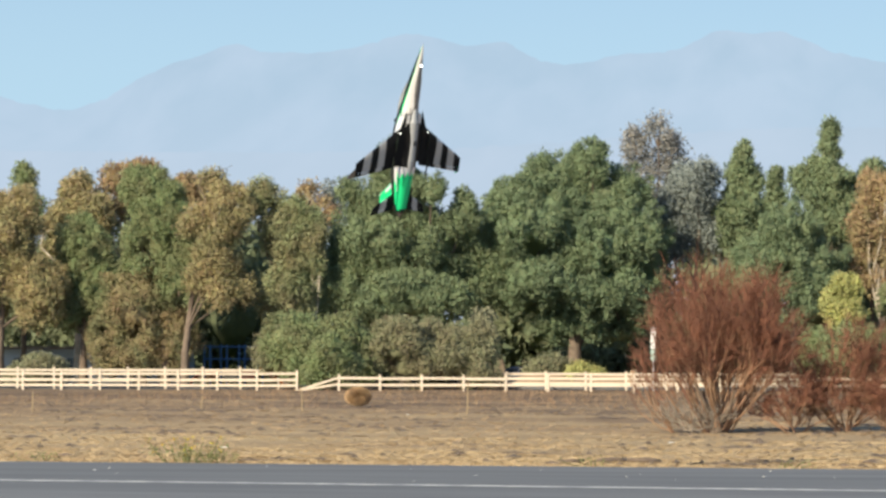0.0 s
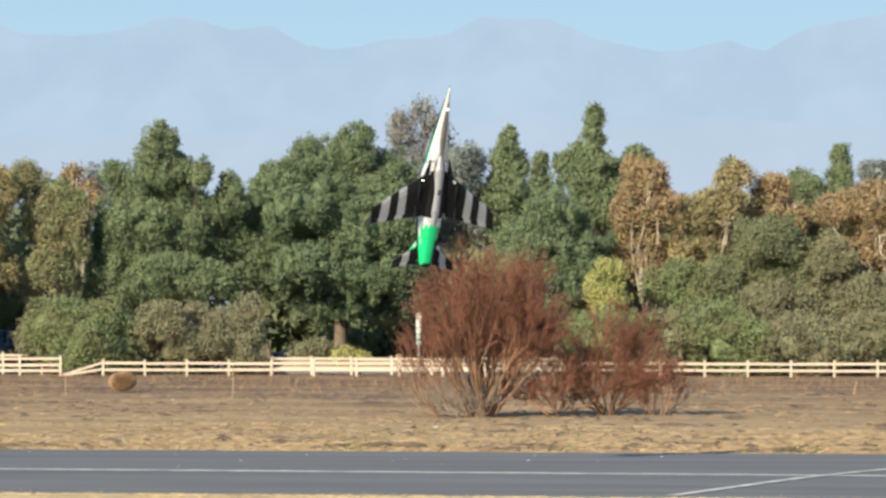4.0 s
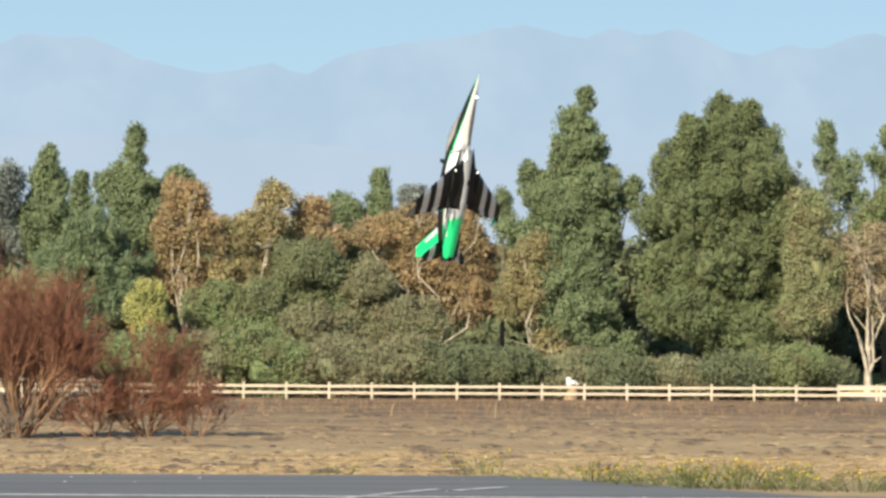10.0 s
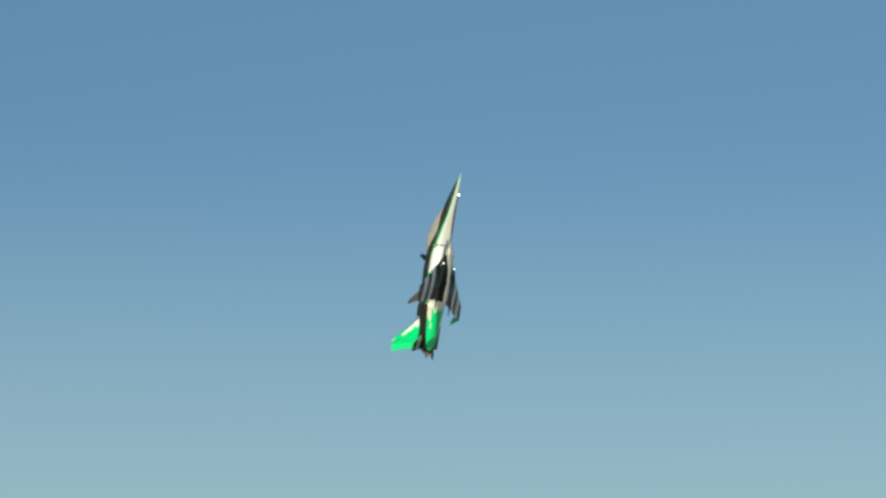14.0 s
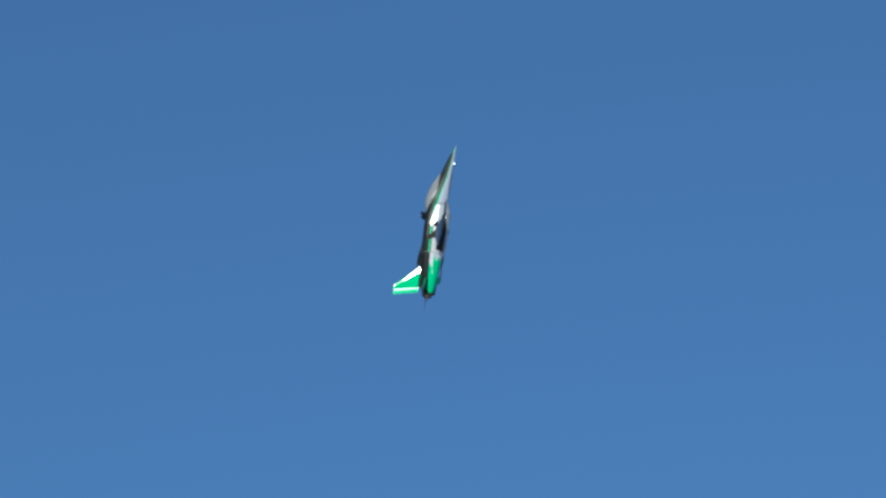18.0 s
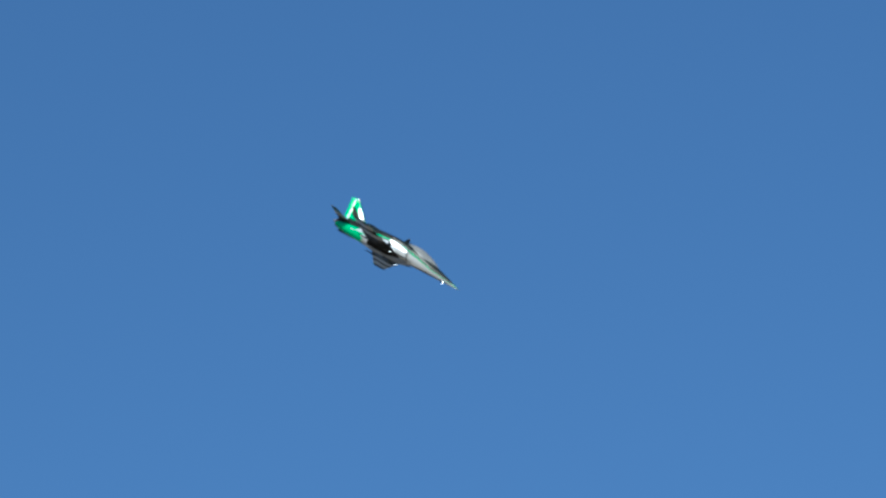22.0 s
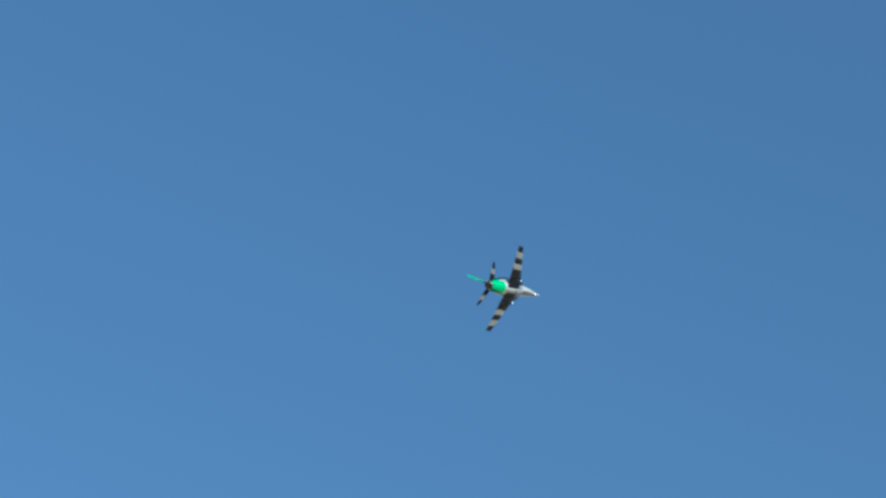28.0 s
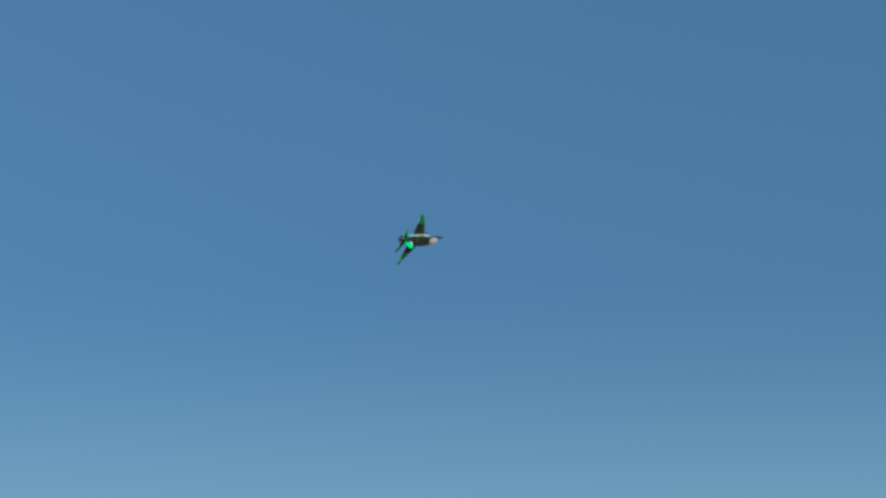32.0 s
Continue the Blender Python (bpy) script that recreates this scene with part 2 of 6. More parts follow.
M_BARK = mat("grey_brown_bark", (0.16, 0.12, 0.09), 0.95, vary=0.25, scale=3, fine=25, bump=0.6, dist=0.02)
M_PALEBARK = mat("pale_bark", (0.55, 0.49, 0.40), 0.9, vary=0.2, scale=2, fine=15, bump=0.4, other=(0.30, 0.25, 0.19))
M_GREYTWIG = mat("grey_twigs", (0.29, 0.245, 0.20), 0.95, vary=0.2, scale=2, fine=15, bump=0.2)
L_PINE = leaf_mat("pine_needles", (0.228, 0.278, 0.155), (0.178, 0.225, 0.131), 0.15)
L_PINE2 = leaf_mat("deep_green_needles", (0.216, 0.272, 0.153), (0.163, 0.215, 0.129), 0.14)
L_GREEN = leaf_mat("green_leaves", (0.228, 0.293, 0.142), (0.220, 0.223, 0.121), 0.16)
L_AUTUMN = leaf_mat("autumn_leaves", (0.392, 0.319, 0.173), (0.255, 0.249, 0.135), 0.2)
L_RUST = leaf_mat("rusty_leaves", (0.422, 0.303, 0.173), (0.289, 0.241, 0.138), 0.2)
L_GREY = leaf_mat("grey_leaves", (0.273, 0.306, 0.281), (0.197, 0.223, 0.209), 0.3)
L_HEDGE = leaf_mat("dark_hedge_leaves", (0.191, 0.215, 0.123), (0.141, 0.166, 0.102))
L_YGREEN = leaf_mat("turning_leaves", (0.251, 0.297, 0.156), (0.317, 0.285, 0.165), 0.3)
L_PINE3 = leaf_mat("warm_pine_needles", (0.200, 0.236, 0.120), (0.152, 0.184, 0.100), 0.16)
L_OLIVEG = leaf_mat("green_olive_leaves", (0.244, 0.263, 0.145), (0.182, 0.205, 0.118), 0.16)
L_GREYBR = leaf_mat("grey_brown_leaves", (0.330, 0.312, 0.281), (0.242, 0.240, 0.216), 0.3)
L_YELLOW = leaf_mat("yellow_green_leaves", (0.499, 0.482, 0.190), (0.347, 0.361, 0.153))
L_OLIVE = leaf_mat("olive_shrub_leaves", (0.259, 0.270, 0.161), (0.247, 0.223, 0.140), 0.18)
L_BROWN = leaf_mat("olive_brown_leaves", (0.326, 0.248, 0.143), (0.215, 0.227, 0.123), 0.22)
L_TAN = leaf_mat("ochre_leaves", (0.403, 0.330, 0.213), (0.306, 0.256, 0.177), 0.3)
L_RED = mat("red_twigs", (0.222, 0.094, 0.057), 0.85, vary=0.2, scale=1.2, fine=12, bump=0, other=(0.158, 0.070, 0.044), island=0.35)
M_SHOOT = mat("tan_brown_shoots", (0.27, 0.165, 0.10), 0.85, vary=0.2, scale=1.2, fine=12, bump=0, other=(0.20, 0.11, 0.07), island=0.35)

# ---- ground: one sheet to the horizon ----
gx = np.concatenate([[-4500, -1500, -500, -220], np.arange(-120, 120.1, 1.5), [220, 500, 1500, 4500]])
gy = np.concatenate([[-1500, -300, -60, 0, 12, 20], np.arange(26, 164, 0.9), [170, 185, 220, 400, 1200, 4600]])
GX, GY = np.meshgrid(gx, gy)


def swell(x, y):
    """Height of the rough field between the runway and the fence."""
    edge = min(1.0, max(0.0, (y - 44.5) / 8)) * min(1.0, max(0.0, (157 - y) / 8)) * (1.0 if abs(x) < 125 else 0.0)
    if edge == 0:
        return 0.0
    return edge * (0.13 * noise.noise((x * 0.07, y * 0.11, 0.3)) + 0.09 * noise.noise((x * 0.3, y * 0.55, 4.1)))


GZ = np.array([swell(x, y) for x, y in zip(GX.ravel(), GY.ravel())])
nx, ny = len(gx), len(gy)
ii, jj = np.meshgrid(np.arange(nx - 1), np.arange(ny - 1))
q = (jj * nx + ii).ravel()
me = mesh_np("ground", np.stack([GX.ravel(), GY.ravel(), GZ], 1), np.stack([q, q + 1, q + nx + 1, q + nx], 1), M_FIELD)
me.polygons.foreach_set("use_smooth", [True] * len(me.polygons))
tagged(new("ground", me), "dry brown field with dark soil streaks", "ground", kind="structure")


def far_edge(x):
    return 42.6 + 0.12 * noise.noise((x * 0.8, 0, 2)) if x < 2.4 else max(36.0, 42.6 - 1.9 * (x - 2.4)) - max(0.0, (x - 6) * 0.12) + 0.15 * noise.noise((x * 1.3, 0, 2))


# runway: a low slab of old asphalt
rx = np.arange(-130, 46, 0.5)
rows_v, rows_f = [], []
for x in rx:
    a, b = 30.0 + 0.18 * noise.noise((x * 0.7, 5, 1)) - 0.1 * max(0, x - 1) * 0.3, max(31.5, far_edge(x))
    for y, z in ((a - 0.05, -0.02), (a, 0.02), (33, 0.02), (36, 0.02) if b > 36.1 else (33.1, 0.02), (b, 0.02), (b + 0.05, -0.02)):
        rows_v.append((x, y, z))
for k in range(len(rx) - 1):
    for s in range(5):
        rows_f.append((k * 6 + s, k * 6 + 6 + s, k * 6 + 7 + s, k * 6 + 1 + s))
tagged(new("runway", mesh_of("runway", rows_v, rows_f, M_ASPHALT)), "worn grey asphalt runway with dark streaks", "runway", kind="structure")


def stripe(name, pts, width, label, z=0.025):
    v, f = [], []
    for k, (x, y) in enumerate(pts):
        a = pts[min(k + 1, len(pts) - 1)]
        b = pts[max(k - 1, 0)]
        d = Vector((a[0] - b[0], a[1] - b[1])).normalized()
        w = width / 2 * (1 + 0.12 * noise.noise((x * 2, y, 0)))
        for s in (-w, w):
            v.append((x - d.y * s, y + d.x * s, z))
    for k in range(len(pts) - 1):
        f.append((2 * k, 2 * k + 2, 2 * k + 3, 2 * k + 1))
    tagged(new(name, mesh_of(name, v, f, M_LINE)), label, "road marking", kind="structure")


stripe("centre_line", [(x, 35.29 - 0.0274 * x) for x in np.arange(-110, 30, 0.6)], 0.28, "long worn white line painted along the runway")
stripe("taxi_line", [(-1.62 + 0.31 * (y - 30.17) + 0.03 * max(0, y - 34) ** 2, y) for y in np.linspace(30.1, 37.5, 30)], 0.13, "thin curved white line crossing the runway", 0.030)
stripe("taxi_line", [(1.24 + 0.72 * u, 37.05 + 1.25 * u ** 0.9) for u in np.linspace(0, 1.0, 12)], 0.16, "faded end of the curved white line", 0.030)
stripe("edge_line", [(x, 33.15 - 0.02 * x) for x in np.arange(3, 25, 0.6)], 0.13, "faint pale line on the asphalt")

# road behind the fence
tagged(new("road", boxes("road", [(0, 172.0, 0.1, 1800, 9.5, 0.2)], M_ASPHALT)), "grey road behind the fence", "road", kind="structure")
M_LAWN = mat("mown_lawn", (0.14, 0.17, 0.045), 0.9, vary=0.2, scale=0.4, fine=6)
tagged(new("lawn", boxes("lawn", [(-58, 200, 0.05, 50, 34, 0.1)], M_LAWN)), "green mown lawn behind the western trees", "lawn", kind="structure")


def lawn_height(y):
    """The eastern lawn rises from a kerbed edge behind the road."""
    return 0.86 * min(1.0, max(0.0, (y - 177.2) / 1.0)) + 0.80 * min(1.0, max(0.0, (y - 178.2) / 14.0))


lx, ly = np.linspace(21, 70, 50), [177.0, 177.2, 177.5, 177.85, 178.2, 179.5, 181, 183, 185, 187, 189, 191, 192.2, 194, 200, 215]
lv = [(x, y, 0.02 + lawn_height(y) * (1 + 0.05 * noise.noise((x * 0.2, y * 0.2, 0)))) for y in ly for x in lx]
lf = [(r * 50 + k, r * 50 + k + 1, r * 50 + k + 51, r * 50 + k + 50) for r in range(len(ly) - 1) for k in range(49)]
tagged(new("lawn", mesh_of("lawn", lv, lf, M_LAWN, smooth=True)), "green mown lawn rising gently behind the road", "lawn", kind="structure")


# ---- mountains far behind ----
def ridge(az):
    """Skyline in degrees of elevation over azimuth."""
    h = 6.35 + 0.0 * az
    for a, amp, w in ((-24.0, -0.99, 3.15), (-20.1, -0.97, 1.62), (-16.9, 0.19, 0.45), (-13.2, 0.39, 1.07), (-11.4, 0.23, 0.45), (-10.0, -0.23, 0.81), (-6.9, 0.41, 0.64), (-5.7, 0.39, 0.73), (-3.2, -0.29, 1.05), (-1.2, -0.32, 0.52), (1.2, 0.36, 1.72), (3.4, 0.64, 1.39), (5.1, 0.40, 0.51), (6.4, 0.64, 1.02), (8.6, 0.28, 0.49), (10.3, 0.53, 1.03), (12.9, 0.49, 0.88), (15.1, 0.27, 1.08), (16.8, 0.44, 1.01), (19.3, 0.66, 1.31)):
        h = h + amp * np.exp(-((az - a) / w) ** 2)
    return h


def mountain(name, dist, skyline, seed, colour, glow, label):
    m = bpy.data.materials.new(name)
    m.use_nodes = True
    n, l = m.node_tree.nodes, m.node_tree.links
    # a backdrop that glows by itself, with distance haze put into its colour
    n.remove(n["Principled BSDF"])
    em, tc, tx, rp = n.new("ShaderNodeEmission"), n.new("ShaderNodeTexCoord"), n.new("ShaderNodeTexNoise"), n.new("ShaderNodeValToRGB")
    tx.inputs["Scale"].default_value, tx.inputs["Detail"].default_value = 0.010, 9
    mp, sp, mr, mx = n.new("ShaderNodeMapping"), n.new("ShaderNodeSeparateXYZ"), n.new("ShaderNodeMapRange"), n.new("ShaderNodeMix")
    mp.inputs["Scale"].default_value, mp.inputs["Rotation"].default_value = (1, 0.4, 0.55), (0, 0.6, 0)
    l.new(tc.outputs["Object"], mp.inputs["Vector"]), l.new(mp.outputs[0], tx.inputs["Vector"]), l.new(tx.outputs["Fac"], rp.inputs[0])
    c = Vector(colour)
    # stretched noise paints faint slope shading into the glow
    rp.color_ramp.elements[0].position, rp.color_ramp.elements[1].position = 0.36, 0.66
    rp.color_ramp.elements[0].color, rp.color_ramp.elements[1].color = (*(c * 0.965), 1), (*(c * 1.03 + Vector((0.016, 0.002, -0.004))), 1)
    # haze painted into the glow: paler and pinker towards the foot
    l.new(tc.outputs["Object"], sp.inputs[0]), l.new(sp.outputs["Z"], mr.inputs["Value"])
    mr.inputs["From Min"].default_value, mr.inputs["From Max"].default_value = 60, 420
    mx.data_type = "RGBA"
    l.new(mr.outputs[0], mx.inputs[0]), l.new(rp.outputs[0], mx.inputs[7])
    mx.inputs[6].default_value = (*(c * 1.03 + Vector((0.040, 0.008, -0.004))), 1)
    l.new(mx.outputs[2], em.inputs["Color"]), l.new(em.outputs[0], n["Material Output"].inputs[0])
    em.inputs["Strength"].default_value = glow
    az = np.arange(-60, 75, 0.12)
    top = skyline(az) + np.array([0.05 * noise.noise((a * 2.9, seed, 2)) + 0.03 * noise.noise((a * 8, seed, 5)) for a in az])
    v, f = [], []
    steps = 10
    for k, (a, e) in enumerate(zip(az, top)):
        for s in range(steps + 1):
            u = s / steps
            d = dist * (0.80 + 0.20 * u + 0.012 * noise.noise((a * 0.9, u * 5, seed)))
            el = e * u ** 0.8
            v.append((d * math.sin(radians(a)), d * math.cos(radians(a)), 1.6 + d * math.tan(radians(el)) if s else -5))
    w = steps + 1
    for k in range(len(az) - 1):
        for s in range(steps):
            f.append((k * w + s, k * w + w + s, k * w + w + s + 1, k * w + s + 1))
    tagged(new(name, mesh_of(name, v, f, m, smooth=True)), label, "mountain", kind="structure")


mountain("backdrop_mountains", 4300, ridge, 3.0, (0.316, 0.430, 0.581), 1.0, "blue backdrop mountain range with haze painted in")
mountain("backdrop_foothills", 3400, lambda a: 4.3 + 1.75 * np.exp(-((a - 15.5) / 3.2) ** 2) + 0.5 * np.exp(-((a + 5) / 6) ** 2), 8.0, (0.320, 0.427, 0.572), 1.0, "faint backdrop foothills with haze painted in, before the mountains")


# ---- trees ----
def plant(name, x, y, label, category, trunk, crown, bark, leaf, group=""):
    if len(label.split()) < 4:
        label += " behind the ranch fence"
    t = thing(name, label, category, pose(x, y, 0), group)
    if trunk is not None:
        part("trunk", mesh_np("trunk", *tubes(trunk, 6), bark), t)
    part("crown", tri_quads("crown", crown, leaf), t)
    return t


def even_dirs(n):
    """n directions spread evenly over a sphere, jittered."""
    k = np.arange(n) + 0.5
    ph, z = k * 2.39996 + rng.uniform(0, 6.28), 1 - 2 * k / n
    r = np.sqrt(1 - z * z)
    d = np.stack([r * np.cos(ph), r * np.sin(ph), z], 1) + rng.normal(size=(n, 3)) * 0.9 / math.sqrt(n)
    return d / np.linalg.norm(d, axis=1, keepdims=True)


def billows_of(heads, boss, spread, under=-0.7, taper=0.0):
    """Boughs' leafy ends over the heads (x, y, z, rx, rz) of a crown: centres, radii, outward directions."""
    C, R, D = [], [], []
    for i, (hx, hy, hz, rx, rz) in enumerate(heads):
        b0 = min(boss[1], max(boss[0], 0.36 * min(rx, rz)))
        area = 4 * math.pi * ((rx * rx + 2 * rx * rz) / 3)
        d = even_dirs(max(6, int(spread * area / (math.pi * b0 * b0))))
        d = d[d[:, 2] > under]
        b = b0 * rng.uniform(0.7, 1.3, len(d))
        e = d * [rx, rx, rz]
        e[:, :2] *= (1 - taper * np.maximum(0, d[:, 2:3]))
        e[:, 2] *= 1 + 0.25 * taper * np.maximum(0, d[:, 2])
        c = np.array([hx, hy, hz]) + e
        # the outline swells and sinks by more than a bough's length
        f = np.array([noise.noise((q[0] * 0.55, q[1] * 0.55, q[2] * 0.55 + hx)) for q in c])
        c = np.array([hx, hy, hz]) + e * (rng.uniform(0.84, 1.06, len(d)) + 0.34 * f - 0.62 * b / min(rx, rz))[:, None]
        keep = np.ones(len(d), bool)
        for j, (ox, oy, oz, qx, qz) in enumerate(heads):
            if j != i:
                keep &= (((c - [ox, oy, oz]) / [qx, qx, qz]) ** 2).sum(1) > 0.50
        keep &= c[:, 2] > 0.25
        C.append(c[keep]), R.append(b[keep]), D.append(d[keep])
    return np.concatenate(C), np.concatenate(R), np.concatenate(D)


def sprays(p, d, size, up=0.5, wide=0.55, long=1.8, mess=0.85):
    """Small leaf sprays as triangles at the points p, facing about d."""
    n = len(p)
    nor = d + rng.normal(size=p.shape) * mess
    nor /= np.linalg.norm(nor, axis=1, keepdims=True)
    b = d * 0.5 + [0, 0, up] + rng.normal(size=p.shape) * 0.5
    b -= nor * (b * nor).sum(1, keepdims=True)
    b /= np.linalg.norm(b, axis=1, keepdims=True) + 1e-9
    a = np.cross(nor, b)
    s = size * rng.uniform(0.6, 1.4, (n, 1))
    v = np.stack([p - a * s * wide - b * s * 0.5, p + a * s * wide - b * s * 0.5, p + b * s * long + nor * s * 0.35], 1).reshape(-1, 3)
    return v, np.arange(3 * n).reshape(-1, 3)


def foliage(heads, boss=(0.45, 1.1), spread=0.8, tuft=0.40, per=44, size=0.125, up=0.6, thin=1.0, tall=1.0, inner=0.70, under=-0.7, knots=1.0, sweep=0.0, ragged=1, taper=0.0, fray=1.0):
    """A crown in three scales: heads, boughs' ends on them, and tufts of small sprays on those."""
    if ragged:
        # each head breaks up into a smaller middle and uneven side heads
        more = []
        for hx, hy, hz, rx, rz in heads:
            more.append((hx, hy, hz, rx * 0.84, rz * 0.86))
            for d in even_dirs(5 if rx > 1.0 else 3):
                q = rng.uniform(0.36, 0.54)
                more.append((hx + d[0] * rx * (1.03 - q), hy + d[1] * rx * (1.03 - q), hz + d[2] * rz * (1.03 - q), rx * q, rz * q * rng.uniform(0.9, 1.25)))
        heads = more
    C, R, D = billows_of(heads, boss, spread, under, taper)
    if thin < 1:
        k = rng.random(len(C)) < 0.35 + 0.65 * thin
        C, R, D = C[k], R[k], D[k]
    T, TR, TD = [], [], []
    for c, r, d in zip(C, R, D):
        n = max(5, int(knots * 4.2 * (r / tuft) ** 1.6))
        e = even_dirs(n + 4) + d * 0.55 + [0, 0, 0.35]
        e = e[(e @ (d + [0, 0, 0.5])) > -0.15]
        e /= np.linalg.norm(e, axis=1, keepdims=True)
        tr = tuft * rng.uniform(0.7, 1.25, len(e))
        if sweep:
            # a finger of tufts that sweeps out and up
            ax = d * 0.75 + [0, 0, sweep] + rng.normal(size=3) * 0.15
            ax /= np.linalg.norm(ax)
            q = rng.uniform(-0.8, 0.85, (len(e), 1))
            T.append(c + ax * q * 1.9 * r + e * r * (0.62 - 0.40 * q)), TR.append(tr * (1.05 - 0.25 * q[:, 0])), TD.append(e)
        else:
            T.append(c + e * [r, r, 0.85 * r * tall] * rng.uniform(0.62, 1.0, (len(e), 1))), TR.append(tr), TD.append(e)
    T, TR, TD = np.concatenate(T), np.concatenate(TR), np.concatenate(TD)
    m = max(8, int(per * (0.5 + 0.5 * thin)))
    n = len(T) * m
    k = np.repeat(np.arange(len(T)), m)
    d = rng.normal(size=(n, 3)) + TD[k] * 0.8 + [0, 0, 0.25]
    d /= np.linalg.norm(d, axis=1, keepdims=True)
    p = T[k] + d * TR[k][:, None] * [1, 1, tall] * (rng.uniform(0.0, 1.0, (n, 1)) ** 0.5 * (0.95 + 0.35 * fray))
    out = [sprays(p, d, size, up)]
    if thin > 0.75:
        H = np.array(heads)
        big = H[:, 3] > 0.5
        out.append(cores(H[big, :3], H[big][:, [3, 3, 4]] * inner, 1.0))
        out.append(cores(C, np.stack([R, R, R], 1) * (0.64 if fray < 1.5 else 0.42), 1.0))
    return out, C, D


def limbs_to(base, targets, r0, bend=0.25):
    """Limbs that leave the trunk and bend up to the targets."""
    segs = []
    for t in targets:
        t = np.asarray(t, float)
        b = np.asarray(base, float) + np.array([0, 0, max(0.0, (t[2] - base[2])) * rng.uniform(0.15, 0.5)])
        mid = (b + t) / 2 + rng.normal(size=3) * bend * np.linalg.norm(t - b) * 0.3 + [0, 0, -0.1 * np.linalg.norm(t - b)]
        r = r0 * rng.uniform(0.3, 0.5)
        segs += [(*b, *mid, r, r * 0.65), (*mid, *t, r * 0.65, r * 0.25)]
    return segs


STYLE = {
    "pine": dict(boss=(0.34, 0.58), spread=0.56, tuft=0.31, per=26, size=0.085, up=0.8, sweep=1.0, inner=0.66, taper=0.4, knots=0.9, fray=1.5),
    "broad": dict(boss=(0.36, 0.62), spread=0.60, tuft=0.31, per=24, size=0.082, up=0.25, tall=1.2, fray=1.6, knots=0.9, inner=0.6),
    "syc": dict(boss=(0.36, 0.60), spread=0.54, tuft=0.36, per=26, size=0.085, up=0.1, inner=0.45, fray=2.1, knots=0.95),
    "euc": dict(boss=(0.38, 0.70), spread=0.55, tuft=0.38, per=32, size=0.082, up=0.3, inner=0.4, tall=1.5, fray=2.2, knots=0.9),
}
SPECIES = {"pine": "pine_tree", "broad": "broadleaf_tree", "syc": "sycamore_tree", "euc": "eucalyptus_tree"}


def tree(kind, x, y, label, leaf, shape, limbs=3, thin=1.0, cone=0, tall=0.0, size=0.0, fork=(), bark=None):
    """A tree from the heads of its crown: (sideways, height, half width, half height) of each."""
    st = dict(STYLE[kind], thin=thin)
    if cone:
        st.update(boss=(0.34, 0.66), tuft=0.29, spread=0.66, taper=0.75)
    if y > 184:
        st["per"], st["size"] = int(st["per"] * 0.70), st["size"] * 1.17
    if tall:
        st["tall"] = tall
    if size:
        st["size"], st["tuft"] = size, 0.26
    wide, high = max(s[2] for s in shape), max(s[1] + s[3] for s in shape)

    def point(z):
        return min(1.0, max(0.0, (z / high - 0.60) / 0.35))

    if kind == "pine":
        shape = [(a, z - 0.30 - 0.32 * point(z), b2, c) for a, z, b2, c in shape]
    heads = [(a, 0.0 if b2 > 0.75 * wide else rng.normal() * 0.25 * wide, z, max(0.26, b2 * (1.20 - 0.42 * point(z)) - 0.05 if kind == "pine" else b2 - 0.20), max(0.40, c - (0.04 if kind == "pine" else 0.10))) for a, z, b2, c in shape]
    main = list(heads)
    if kind == "pine":
        for a, hy, z, b2, c in list(heads):
            if abs(a) > 0.9 and b2 < 0.95:
                for q in (0.35, 0.68):
                    heads.append((a * q, hy * q, z - (0.45 * abs(a) + 0.3) * (1 - q), max(0.40, 0.85 * b2), max(0.45, 0.60 * c)))
        # fill the hollows between neighbouring heads
        for i, g in enumerate(main):
            for q in main[:i]:
                far = math.hypot(g[0] - q[0], g[2] - q[2])
                if 0.55 * (g[3] + q[3]) < far < 1.35 * (g[3] + q[3]) and min(g[3], q[3]) > 0.6:
                    heads.append((0.5 * (g[0] + q[0]), 0.5 * (g[1] + q[1]) - 0.2 * rng.random(), 0.5 * (g[2] + q[2]), 0.72 * min(g[3], q[3]), 0.72 * min(g[4], q[4])))
        if cone:
            a, hy, z, b2, c = max(heads, key=lambda g: g[2] + g[4])
            heads.append((a + 0.05, hy, z + 0.65 * c, 0.24, 0.42))
    crown, C, D = foliage(heads, **st)
    h = max(s[1] + s[3] for s in shape)
    span = max(s[0] + s[2] for s in shape) - min(s[0] - s[2] for s in shape)
    r0 = 0.05 + 0.022 * span + 0.006 * h
    top = max(heads, key=lambda s: s[2])
    mid = (top[0] * 0.35, 0.0, h * 0.5)
    trunk = [(0, 0, -0.1, 0.0, 0, h * 0.16, r0 * 1.35, r0), (0, 0, h * 0.16, *mid, r0, r0 * 0.42), (*mid, top[0], top[1], top[2] + 0.3 * top[4], r0 * 0.42, 0.02)]
    for hd in main:
        b = np.array([mid[0] * 0.4, 0, min(hd[2] * 0.62, h * 0.45)])
        e = np.array([hd[0], hd[1], hd[2] + 0.4 * hd[4]])
        m = b * 0.45 + e * 0.55 + np.array([0.25 * (e[0] - b[0]), 0, -0.12 * (e[2] - b[2])])
        g = 0.6 if kind == "syc" else 1.0
        trunk += [(*b, *m, r0 * 0.32 * g, r0 * 0.2 * g), (*m, *e, r0 * 0.2 * g, 0.015)]
    k = rng.choice(len(C), min(len(C), 26), replace=False)
    for c in C[k]:
        hd = min(heads, key=lambda s: (s[0] - c[0]) ** 2 + (s[1] - c[1]) ** 2 + (s[2] - c[2]) ** 2)
